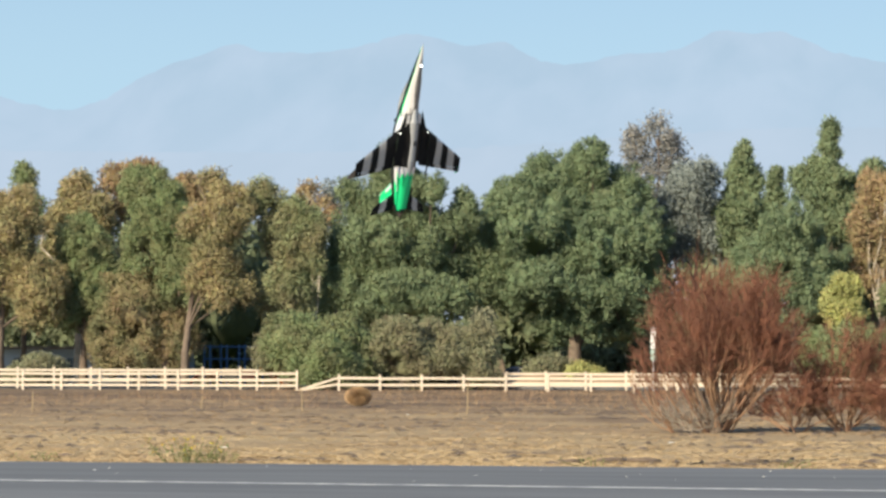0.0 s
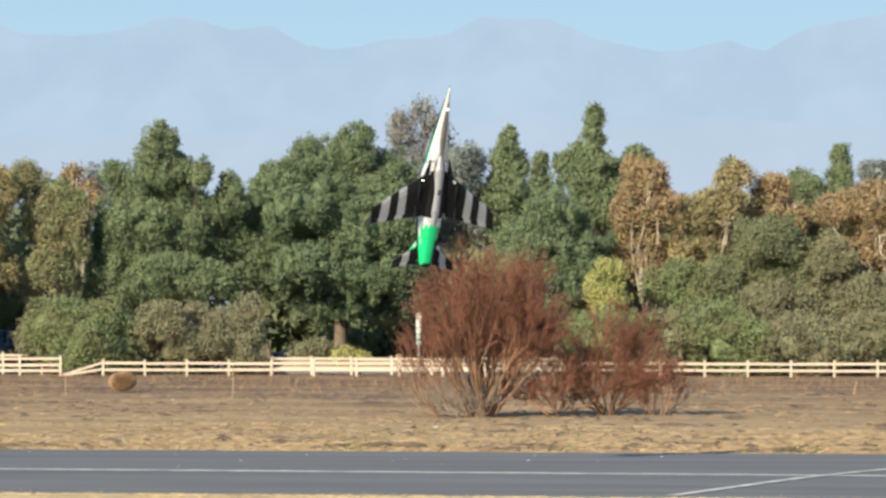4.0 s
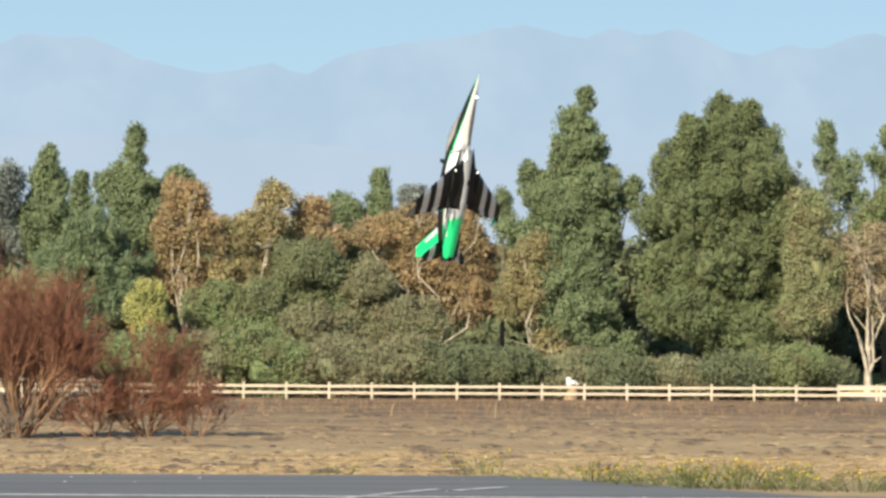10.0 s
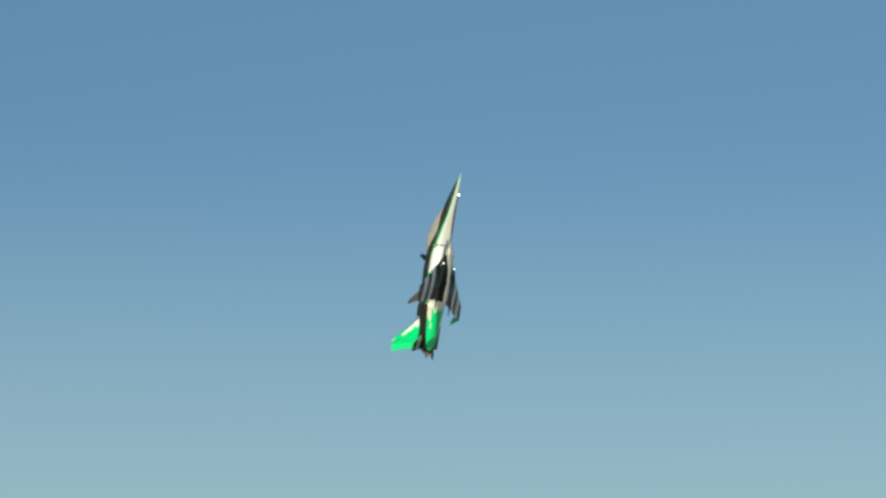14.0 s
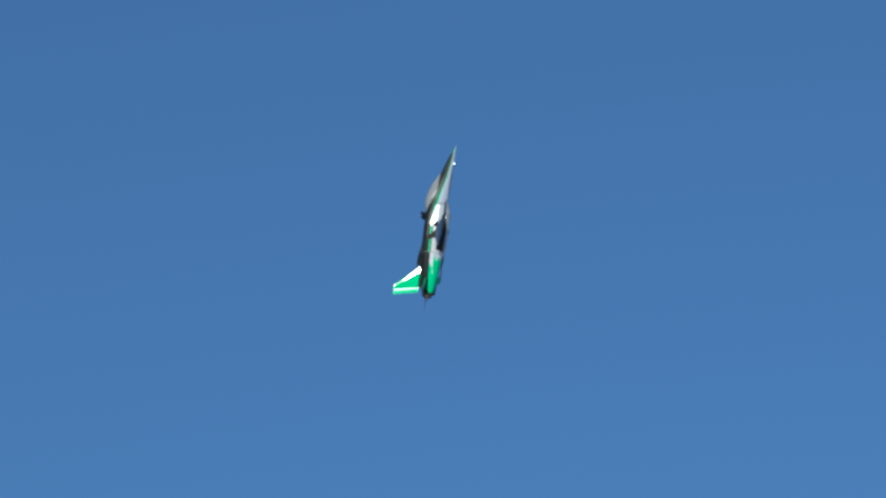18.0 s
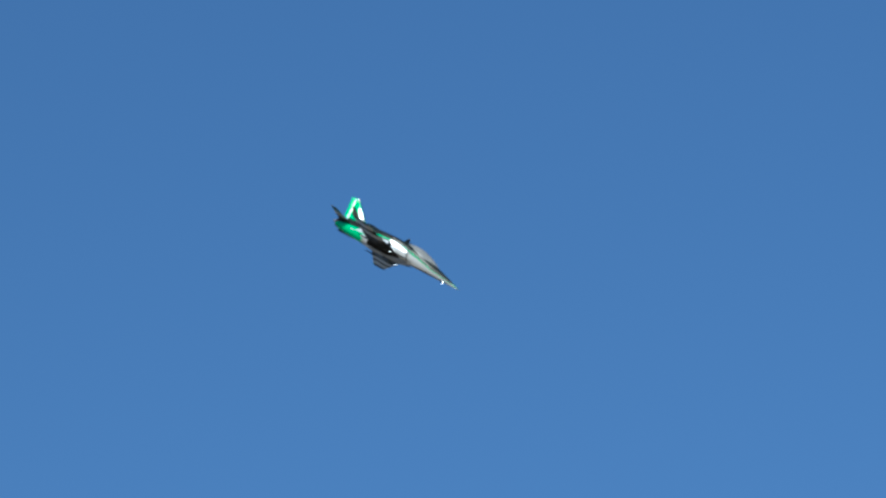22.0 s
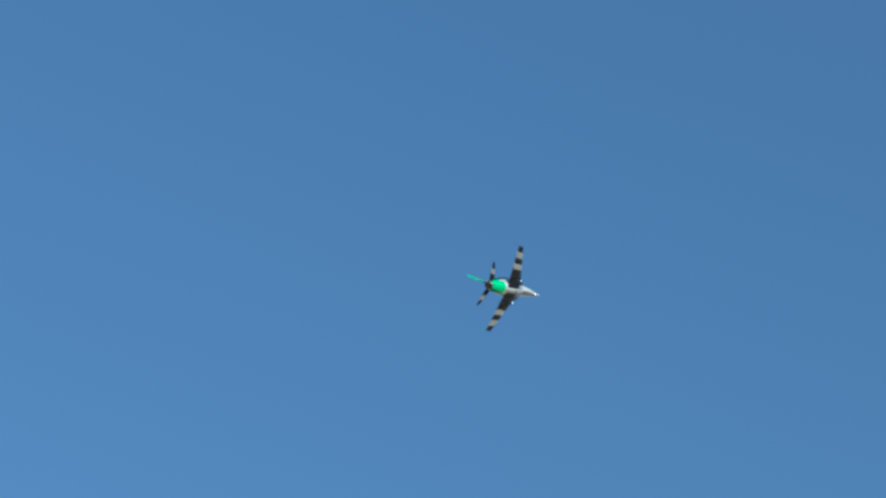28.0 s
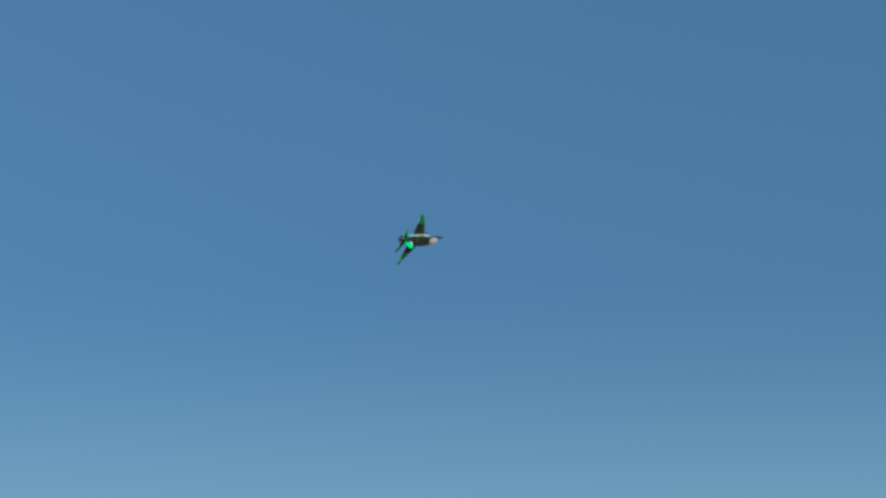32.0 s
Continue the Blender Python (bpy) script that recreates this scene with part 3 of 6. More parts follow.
        b = np.array([hd[0] * 0.8, hd[1], hd[2] - 0.5 * hd[4]])
        trunk.append((*b, *c, 0.05, 0.015))
    trunk += list(fork)
    pale = kind == "syc"
    if pale:
        # bare pale limbs that show among the leaves
        for q in range(limbs):
            hd = heads[q % len(heads)]
            a = rng.uniform(-1, 1)
            b = np.array([hd[0] + a * 0.3, -hd[3] * 0.62, max(0.5, hd[2] - hd[4] * rng.uniform(0.6, 1.1))])
            e = np.array([hd[0] + a * hd[3] * 0.7, -hd[3] * 0.70, hd[2] + hd[4] * rng.uniform(0.0, 0.55)])
            m = (b + e) / 2 + np.array([rng.normal() * 0.3, -0.15, 0])
            trunk += [(0, 0, h * 0.25, *b, 0.07, 0.06), (*b, *m, 0.06, 0.045), (*m, *e, 0.045, 0.02)]
            for i in range(3):
                f = e + np.array([rng.normal() * 0.7, rng.normal() * 0.2, rng.uniform(0.2, 0.9)])
                trunk.append((*(m + (e - m) * rng.uniform(0.2, 0.9)), *f, 0.03, 0.010))
    plant(SPECIES[kind], x, y, label, "tree", trunk, crown, bark or (M_PALEBARK if pale else M_BARK), leaf)


def bare(x, y, h, w, label="half-bare tree with grey twigs and ochre leaves in its top"):
    """A tree that has lost most leaves: an oval fan of ascending limbs in a haze of twigs."""
    segs = [(0, 0, -0.1, 0, 0, h * 0.10, 0.42, 0.34), (0, 0, h * 0.10, 0.1, 0, h * 0.5, 0.30, 0.14), (0.1, 0, h * 0.5, 0, 0, h * 0.9, 0.14, 0.02)]
    tips = []
    for k in range(64):
        a, u = k * 2.4 + rng.normal() * 0.3, (k + rng.random()) / 64
        z0 = h * (0.13 + 0.42 * u)
        p = np.array([0.05 * math.cos(a), 0.05 * math.sin(a), z0])
        top = h * (0.19 + 0.77 * u ** 0.9) + rng.normal() * 0.5
        v = top / h
        R = w * 0.5 * math.sin(math.pi * min(0.98, 0.20 + 0.70 * v)) ** 0.45 * rng.uniform(0.35, 1.05)
        top = min(top + 0.05 * h, h * 0.97)
        q1 = np.array([R * 0.52 * math.cos(a), R * 0.52 * math.sin(a), z0 + (top - z0) * 0.40])
        q2 = np.array([R * math.cos(a + 0.1), R * math.sin(a + 0.1), top])
        g = 0.085 * (1.15 - 0.6 * u)
        segs += [(*p, *q1, g, g * 0.65), (*q1, *q2, g * 0.65, 0.012)]
        for j in range(26):
            u2 = rng.uniform(0.15, 1)
            b = p + (q1 - p) * u2 * 2 if u2 < 0.5 else q1 + (q2 - q1) * (2 * u2 - 1)
            t = b + np.array([rng.normal() * 0.38, rng.normal() * 0.38, 0]) + np.array([math.cos(a), math.sin(a), 0]) * rng.uniform(-0.1, 0.5) + [0, 0, rng.uniform(0.4, 1.3)]
            t[2] = min(t[2], h)
            segs.append((*b, *t, 0.018, 0.008))
            for i in range(4):
                t2 = t + np.array([rng.normal() * 0.30, rng.normal() * 0.30, rng.uniform(-0.05, 0.6)])
                segs.append((*(b + (t - b) * rng.uniform(0.4, 1)), *t2, 0.011, 0.005))
                if rng.random() < 0.14 + 1.9 * max(0.0, t2[2] / h - 0.40):
                    tips.append(t2)
    tips = np.array(tips)
    r = np.full((len(tips), 3), 0.26)
    plant("half_bare_tree", x, y, label, "tree", segs, [leaves(tips, r, 24000, 0.082, 0.2, 0.1, 1.3, 1.6)], M_GREYTWIG, L_TAN)


def shrub(x, y, h, w, label="olive green shrub in the hedgerow", leaf=None):
    """An uneven shrub of several heads, leafy to the ground."""
    heads = [(0, 0, h * 0.40, w * 0.36, h * 0.42)]
    for k in range(6):
        a = k * 1.05 + rng.uniform(0, 0.8)
        s = rng.uniform(0.20, 0.30) * w
        heads.append((w * 0.30 * math.cos(a), w * 0.30 * math.sin(a), h * rng.uniform(0.24, 0.62), s, h * rng.uniform(0.24, 0.36)))
    crown, C, D = foliage(heads, boss=(0.34, 0.55), spread=0.6, tuft=0.30, per=18, size=0.082, up=0.4, tall=1.1, ragged=0, fray=1.6)
    trunk = limbs_to((0, 0, -0.05), C[::5], 0.09)
    plant("shrub", x, y, label, "shrub", trunk, crown, M_BARK, leaf or L_OLIVE, "hedgerow shrubs")


# western end
tree("broad", -70.0, 177, "amber and green tree above a low wall", L_AUTUMN, [(0.8, 10.1, 2.5, 3.6), (2.8, 6.3, 2.0, 3.0), (-1.8, 7.0, 3.0, 4.3)], limbs=5)
tree("broad", -71.7, 186, "pointed green tree top among amber trees", L_GREEN, [(-0.0, 14.2, 1.0, 1.4), (0.0, 11.9, 1.7, 2.1)])
tree("syc", -67.3, 185, "amber tree rising behind the green ones", L_AUTUMN, [(-0.1, 13.5, 1.3, 1.3), (-0.8, 10.8, 2.2, 2.4), (1.4, 11.8, 1.6, 2.1)])
tree("broad", -65.1, 180, "dark green broadleaf tree", L_GREEN, [(0.1, 8.8, 2.4, 2.7), (-0.9, 5.4, 2.4, 2.5), (1.5, 6.3, 1.6, 2.2)])
tree("syc", -64.3, 188, "tall sycamore with rusty amber top", L_RUST, [(-0.9, 14.4, 1.6, 1.4), (0.8, 14.8, 1.3, 1.1), (-1.8, 12.3, 1.9, 2.1), (3.9, 13.5, 1.5, 1.3)])
tree("broad", -58.6, 178, "dense green broadleaf tree with amber tips", L_GREEN, [(-0.4, 12.3, 2.2, 2.2), (-0.4, 9.3, 2.8, 3.1), (1.4, 7.4, 2.0, 2.9), (-2.2, 13.4, 1.1, 1.3)])
tree("syc", -56.6, 176, "sycamore with amber leaves and dark limbs", L_AUTUMN, [(1.8, 13.2, 1.1, 1.1), (3.0, 11.6, 1.7, 1.8), (2.4, 9.0, 1.8, 2.3), (2.8, 6.4, 1.8, 2.0), (0.8, 10.7, 1.4, 1.6), (1.6, 7.6, 1.6, 2.2)], limbs=3, bark=M_BARK)
tree("broad", -50.2, 178.5, "green tree turning yellow", L_YGREEN, [(-1.9, 12.1, 1.4, 1.5), (-0.3, 10.0, 2.1, 3.1), (1.2, 9.2, 1.6, 3.2), (-0.1, 6.2, 2.2, 2.3)], tall=1.5)
tree("syc", -51.5, 190, "thin amber tree with bare tips", L_RUST, [(-0.6, 13.3, 0.9, 1.2), (0.6, 12.3, 1.0, 1.1)], thin=0.55)
tree("euc", -50.5, 192, "sparse grey-leaved tree beside the pines", L_GREY, [(-0.2, 13.2, 1.1, 1.0), (0.1, 11.4, 1.2, 1.6)], thin=0.5)
tree("broad", -60.4, 178.5, "brownish olive tree leafy to the ground beside the road", L_BROWN, [(0.1, 5.7, 3.1, 2.7), (-1.9, 3.6, 2.2, 1.9), (2.1, 3.4, 2.2, 2.2), (-0.1, 2.7, 2.4, 2.1), (-2.5, 2.0, 1.7, 1.5), (1.1, 1.7, 2.0, 1.4)])
tree("pine", -42.7, 181, "broad dark green pine with upswept billowing boughs", L_PINE, [(-0.2, 15.5, 1.4, 1.2), (-0.6, 13.3, 2.6, 2.1), (-3.7, 13.3, 0.8, 1.2), (2.3, 13.5, 0.7, 1.4), (-0.2, 9.6, 3.9, 2.6), (4.1, 11.6, 1.0, 1.5), (4.9, 8.3, 1.9, 2.9), (-3.3, 9.7, 2.1, 2.3), (0.5, 6.3, 4.3, 2.1), (-4.0, 6.9, 1.8, 1.8), (-1.9, 14.5, 0.7, 1.0)])
tree("pine", -32.0, 184, "very broad dark green pine with rounded crown", L_PINE2, [(1.5, 15.5, 1.0, 1.6), (0.2, 15.8, 0.7, 1.2), (-1.9, 14.2, 2.2, 1.8), (1.7, 12.9, 3.3, 2.3), (-2.4, 11.1, 3.4, 3.0), (2.9, 10.2, 3.6, 3.0), (-5.2, 12.0, 1.3, 2.3), (-0.7, 7.4, 4.8, 2.7), (3.5, 6.6, 3.0, 2.5), (-4.0, 7.1, 2.2, 2.5), (0.8, 4.4, 3.3, 1.6)])
tree("euc", -27.5, 191, "grey-leaved eucalyptus with an open ragged top", L_GREYBR, [(-1.4, 16.5, 0.8, 1.2), (0.3, 17.2, 1.0, 1.3), (1.0, 15.2, 1.4, 2.0), (-0.5, 14.0, 1.9, 2.1)], thin=0.6)
tree("euc", -24.7, 188, "silvery grey eucalyptus", L_GREY, [(-0.4, 11.9, 2.2, 2.7), (0.8, 13.4, 1.4, 1.7), (1.4, 10.2, 1.8, 2.0), (-1.3, 9.8, 1.7, 2.3)])
tree("pine", -20.8, 187, "pointed green pine", L_PINE, [(-0.2, 15.7, 0.6, 0.9), (-0.8, 14.7, 0.8, 0.7), (0.0, 14.1, 1.4, 1.2), (-0.4, 12.2, 2.0, 1.4), (0.4, 10.1, 2.3, 1.7)], cone=1)
tree("pine", -19.9, 194, "slender young pine", L_PINE, [(0.2, 14.6, 0.3, 0.7), (0.3, 13.5, 0.7, 1.1), (-0.4, 12.6, 0.8, 0.9)], cone=1)
tree("pine", -15.6, 189, "tall pine with open tufted crown", L_PINE, [(0.1, 17.3, 0.6, 0.9), (-0.1, 15.9, 0.8, 1.1), (0.5, 14.4, 1.3, 0.6), (-1.0, 15.4, 0.7, 0.5), (-1.8, 14.7, 0.6, 0.7), (-1.4, 13.6, 1.0, 0.7), (-0.1, 13.0, 1.8, 1.0), (0.6, 11.1, 2.2, 1.5)], cone=1)
tree("pine", -17.3, 183, "dense green pine in front of taller ones", L_PINE2, [(-0.2, 10.8, 2.1, 1.8), (0.6, 8.4, 3.0, 2.1), (-2.2, 8.1, 2.1, 2.1), (1.3, 5.8, 2.6, 2.2)])
tree("broad", -12.9, 191, "dark green round-topped tree", L_PINE, [(0.3, 14.4, 1.5, 0.8), (-0.2, 13.3, 1.5, 1.2)])
tree("syc", -11.8, 185, "sycamore with golden brown leaves", L_RUST, [(0.1, 12.6, 1.8, 1.8), (-0.7, 10.1, 1.8, 2.2), (1.1, 10.5, 1.6, 1.9), (-0.2, 7.7, 1.9, 1.9)], limbs=6)
tree("broad", -13.5, 174, "yellow-green feathery tree", L_YELLOW, [(0.1, 6.2, 1.1, 1.1), (0.2, 4.5, 1.3, 1.5), (-0.5, 5.1, 0.9, 1.1)], size=0.09)
tree("syc", -7.6, 186, "sycamore with a pale amber top", L_AUTUMN, [(1.6, 12.8, 1.3, 1.1), (1.0, 10.6, 2.3, 2.0), (-1.1, 10.1, 1.8, 1.7), (-0.7, 7.6, 2.3, 2.2)])
tree("syc", -3.2, 188, "golden brown sycamore", L_RUST, [(-0.4, 12.1, 1.4, 1.3), (0.2, 10.2, 2.0, 1.9)])
tree("broad", -1.0, 194, "grey-green tree behind the sycamores", L_PINE, [(-0.3, 12.4, 1.8, 1.3), (0.2, 10.7, 2.0, 1.6)])
tree("pine", 1.1, 195, "small pointed dark pine behind the sycamores", L_PINE, [(-0.0, 15.1, 0.4, 0.8), (-0.1, 13.8, 0.8, 0.9), (0.0, 12.4, 1.3, 1.1)], cone=1)
tree("broad", 3.6, 195, "grey-green round tree", L_GREY, [(0.1, 13.6, 1.3, 1.1), (-0.1, 12.3, 1.6, 1.2)], thin=0.8)
tree("syc", 4.8, 183, "broad rusty sycamore with a leaning white trunk", L_RUST, [(-1.8, 10.8, 2.4, 1.6), (1.2, 10.4, 2.3, 1.7), (-4.0, 10.4, 1.7, 1.2), (2.3, 8.9, 1.9, 2.1), (0.4, 7.9, 2.9, 2.1), (-1.8, 8.1, 2.1, 2.1), (1.9, 6.1, 2.1, 1.8)], limbs=9)
tree("broad", 9.7, 195, "dark open-crowned tree", L_PINE, [(-1.9, 12.8, 0.9, 0.6), (0.0, 13.3, 0.6, 0.9), (0.1, 11.8, 1.0, 1.2), (1.2, 10.9, 0.9, 0.9)], thin=0.8)
tree("broad", -3.9, 180, "olive green broadleaf tree", L_OLIVEG, [(0.3, 7.6, 3.1, 2.3), (-1.9, 5.6, 2.5, 1.8), (1.4, 5.3, 2.9, 1.8)])
tree("broad", 0.6, 179.5, "low olive tree behind the hedge", L_OLIVE, [(-0.2, 6.9, 2.0, 1.7), (0.1, 4.0, 2.7, 2.2)])
tree("broad", -8.3, 179, "low green tree behind the hedge", L_GREEN, [(0.7, 4.1, 3.0, 1.9), (-1.1, 5.4, 2.2, 1.8)])
tree("broad", -0.2, 178, "low olive-grey tree behind the hedge", L_OLIVE, [(-2.8, 3.4, 2.9, 2.2), (3.5, 4.2, 2.1, 2.4)])
tree("syc", 11.0, 182, "rust and green sycamore", L_AUTUMN, [(-0.0, 8.6, 1.7, 1.9), (-0.7, 6.3, 1.8, 2.2), (1.4, 3.0, 1.5, 1.5)])
tree("pine", 14.1, 185, "very tall dark pine with tiered upswept boughs", L_PINE, [(0.5, 19.9, 0.7, 0.8), (-0.5, 19.0, 0.6, 0.7), (0.3, 18.2, 1.3, 1.1), (0.7, 16.8, 1.6, 1.2), (-1.1, 16.4, 0.6, 1.0), (-0.4, 15.4, 1.6, 1.3), (0.7, 14.0, 2.3, 1.3), (-3.1, 14.9, 0.6, 1.1), (-2.1, 13.4, 1.5, 1.0), (2.2, 14.8, 0.5, 0.8), (3.8, 14.1, 0.4, 0.9), (3.0, 13.2, 1.3, 0.6), (-0.6, 12.5, 2.2, 1.0), (-1.5, 11.1, 2.1, 1.3), (0.9, 10.7, 2.3, 1.5)], cone=1)
tree("pine", 14.0, 183, "bushy lower pine under a taller one", L_PINE, [(-0.1, 8.0, 2.9, 1.8), (-0.4, 5.6, 3.0, 1.8), (1.8, 3.4, 2.6, 1.7), (-2.1, 9.1, 1.7, 1.5)])
tree("pine", 23.7, 179, "huge dense olive-green pine, leafy to the ground", L_PINE3, [(-0.7, 19.0, 1.0, 0.7), (1.0, 18.6, 1.2, 0.9), (-3.0, 17.4, 0.8, 1.2), (-1.0, 16.9, 2.5, 1.7), (2.2, 16.4, 1.3, 1.7), (-3.9, 15.0, 1.3, 1.8), (0.3, 14.1, 3.9, 2.4), (-3.4, 11.9, 3.2, 2.4), (2.7, 11.6, 2.5, 2.8), (-1.0, 8.7, 4.6, 2.7), (3.4, 7.9, 2.8, 3.1), (-2.6, 5.7, 3.3, 2.1), (1.9, 4.6, 3.9, 2.0)])
tree("broad", 27.7, 173, "bright green tree beside the huge pine", L_YGREEN, [(-0.0, 11.1, 1.6, 2.1), (0.2, 8.4, 2.0, 2.6), (-0.2, 5.4, 2.1, 2.1)])
tree("pine", 32.9, 193, "grey-green open pine", L_PINE, [(-0.9, 18.2, 0.6, 1.1), (-0.6, 16.6, 1.0, 1.2), (0.9, 16.0, 0.9, 1.3), (0.1, 13.8, 1.6, 1.9)], thin=0.7, cone=1)
tree("pine", 37.1, 195, "thin open pine", L_PINE, [(-0.3, 18.7, 0.5, 0.8), (-1.4, 17.1, 0.5, 0.6), (-0.1, 17.1, 1.0, 1.0), (0.5, 15.5, 1.2, 1.1)], thin=0.6, cone=1)
tree("pine", 42.4, 191, "broad bright green round-topped pine", L_PINE3, [(-0.9, 20.0, 1.2, 0.7), (-0.6, 19.0, 1.0, 1.0), (-4.2, 18.0, 1.7, 1.3), (-0.6, 17.6, 2.7, 1.4), (1.9, 16.9, 1.6, 1.5), (3.9, 14.7, 1.3, 1.7), (5.1, 13.6, 0.7, 1.1), (-2.2, 15.4, 3.5, 2.2), (3.0, 13.0, 2.3, 1.9)])
tree("broad", 34.8, 186, "green tree tinged with yellow", L_GREEN, [(-0.5, 11.8, 1.7, 1.6), (0.6, 13.0, 1.5, 1.4), (0.0, 9.8, 1.9, 1.7)])
tree("syc", 31.55, 174, "sycamore with thin brown leaves and white trunk", L_TAN, [(0.0, 9.0, 2.0, 2.1), (0.9, 6.3, 2.2, 1.6), (-1.4, 6.8, 1.4, 1.8)], thin=0.62, limbs=4,
     fork=[(0, -0.2, 0, -0.05, -0.3, 1.5, 0.22, 0.19), (-0.05, -0.3, 1.5, -0.35, -0.6, 2.6, 0.14, 0.12), (-0.35, -0.6, 2.6, -0.95, -1.2, 4.4, 0.12, 0.08), (-0.05, -0.3, 1.5, 0.25, -0.5, 2.3, 0.12, 0.10), (0.25, -0.5, 2.3, 0.70, -0.8, 2.7, 0.08, 0.03), (0.25, -0.5, 2.3, 0.1, -0.9, 5.2, 0.09, 0.05)])
tree("syc", 44.7, 179, "autumn tree with tangled pale limbs", L_AUTUMN, [(-0.9, 7.7, 2.0, 2.4), (1.5, 6.4, 1.5, 2.9), (-1.4, 10.3, 1.7, 1.8), (0.4, 4.0, 2.2, 1.8)], thin=0.6, limbs=9)
tree("pine", 51.8, 193, "green pine behind the bare trees", L_PINE, [(0.8, 16.7, 1.1, 0.8), (-0.4, 15.0, 1.5, 1.2), (0.0, 12.9, 2.0, 1.6)], cone=1)
tree("pine", 54.8, 189, "pine with twin tops", L_PINE, [(0.6, 17.7, 0.6, 1.1), (-0.8, 17.0, 0.4, 1.0), (-0.1, 15.6, 1.4, 1.1), (0.0, 13.7, 1.7, 1.3)], cone=1, thin=0.8)
tree("pine", 62.5, 187, "dark green pine at the eastern end", L_PINE, [(-0.8, 16.1, 0.8, 1.3), (-1.4, 13.8, 1.4, 1.7), (0.7, 14.4, 2.3, 2.3), (0.3, 10.1, 3.4, 3.0), (-2.8, 12.0, 1.0, 0.8)])
for x_, y_, leaf_, hh in ((28.6, 186, L_HEDGE, 0.9), (40.6, 186, L_OLIVEG, 1.0), (45.2, 184, L_BROWN, 0.9), (49.6, 187, L_OLIVEG, 1.15), (54.6, 184, L_BROWN, 1.0), (58.6, 186, L_OLIVEG, 1.1)):
    tree("broad", x_, y_, "low olive tree under the taller pines", leaf_, [(0, 6.6 * hh, 2.3, 3.0), (1.6, 4.4 * hh, 2.0, 2.8), (-1.7, 4.8 * hh, 2.0, 3.0), (0.2, 2.6, 2.2, 2.4)])
tree("broad", 36.2, 191, "leafy olive crown above the lawn", L_OLIVEG, [(0, 7.2, 2.6, 3.7), (2.6, 6.2, 2.2, 2.9), (-2.4, 6.2, 2.2, 2.9), (-4.2, 5.4, 1.6, 2.0)])
bare(37.1, 174.5, 14.3, 8.6)
bare(50.9, 173.5, 15.0, 10.8, "half-bare tree with ochre leaves in its top")
tree("broad", 69.0, 182, "dark green tree at the far end", L_GREEN, [(0, 8.5, 4.0, 5.5), (-2, 6.5, 3.0, 4.0)])
tree("syc", 60.5, 178, "brown-leaved tree at the eastern end", L_RUST, [(0, 7.5, 3.0, 3.4), (1.5, 5.0, 2.4, 3.0)])
tree("broad", -77.0, 180, "amber tree at the far end", L_AUTUMN, [(0, 8.0, 4.0, 5.5), (2.0, 6.0, 3.0, 4.0)])

# hedgerow along the road
for x, y, h, w, leaf, lab in (
        (-44.6, 164.0, 5.1, 5.4, L_GREEN, "bright green shrub filling a gap in the fence"),
        (-42.9, 161.8, 3.2, 3.4, L_GREEN, "green shrub beside the fence end"),
        (-46.9, 165.5, 4.5, 3.4, L_OLIVE, "grey-olive shrub"), (-38.9, 166.0, 4.8, 4.8, L_OLIVE, "grey-olive shrub beside the road"),
        (-35.8, 166.5, 4.4, 4.2, L_OLIVE, "olive shrub"), (-33.0, 179, 2.2, 2.6, L_OLIVE, "low pale shrub under the pines"),
        (-30.6, 179, 1.8, 3.0, L_YELLOW, "low yellowish shrub"), (-12.5, 165.5, 4.6, 5.6, L_GREEN, "green shrub behind the fence"),
        (-9.2, 165.5, 4.4, 5.0, L_OLIVE, "olive shrub"), (-5.6, 166, 4.8, 6.0, L_GREEN, "leafy green shrub"),
        (-1.6, 165.5, 4.2, 5.4, L_OLIVE, "olive brown shrub"), (1.9, 166, 4.0, 5.0, L_OLIVE, "olive shrub"),
        (5.2, 165.5, 3.5, 4.8, L_HEDGE, "dark green hedge shrub"), (8.7, 165.5, 3.3, 5.0, L_HEDGE, "dark green hedge shrub"),
        (12.0, 166, 3.0, 4.4, L_OLIVE, "olive hedge shrub"), (15.2, 165.5, 3.0, 4.8, L_HEDGE, "rounded dark shrub"),
        (18.6, 166, 2.8, 4.4, L_OLIVE, "olive shrub"), (21.9, 165.5, 3.1, 4.6, L_HEDGE, "dark green shrub"),
        (25.2, 166, 3.6, 4.8, L_GREEN, "green shrub"), (27.4, 166.5, 3.0, 3.4, L_HEDGE, "dark green shrub at the hedge's end"),
        (41.5, 181, 2.6, 4.0, L_GREEN, "low green shrub"), (45.8, 180, 2.8, 4.4, L_HEDGE, "low dark shrub"), (55.5, 178, 3.0, 5.0, L_HEDGE, "dark shrub"),
        (60, 168, 3.2, 5, L_OLIVE, "olive shrub"), (41.9, 170.5, 2.3, 4.4, L_HEDGE, "low dark green shrub beside the road"), (45.6, 171, 2.4, 4.6, L_HEDGE, "low dark green shrub beside the road"), (33.4, 199, 4.4, 7.5, L_HEDGE, "tall dark shrub behind the lawn"), (39.6, 199, 4.2, 7.0, L_HEDGE, "dark shrub behind the lawn"), (55.6, 170.5, 2.7, 4.8, L_HEDGE, "dark green shrub beside the road"), (-65, 171, 2.2, 3.6, L_OLIVE, "low shrub")):
    shrub(x, y, h, w, lab, leaf)

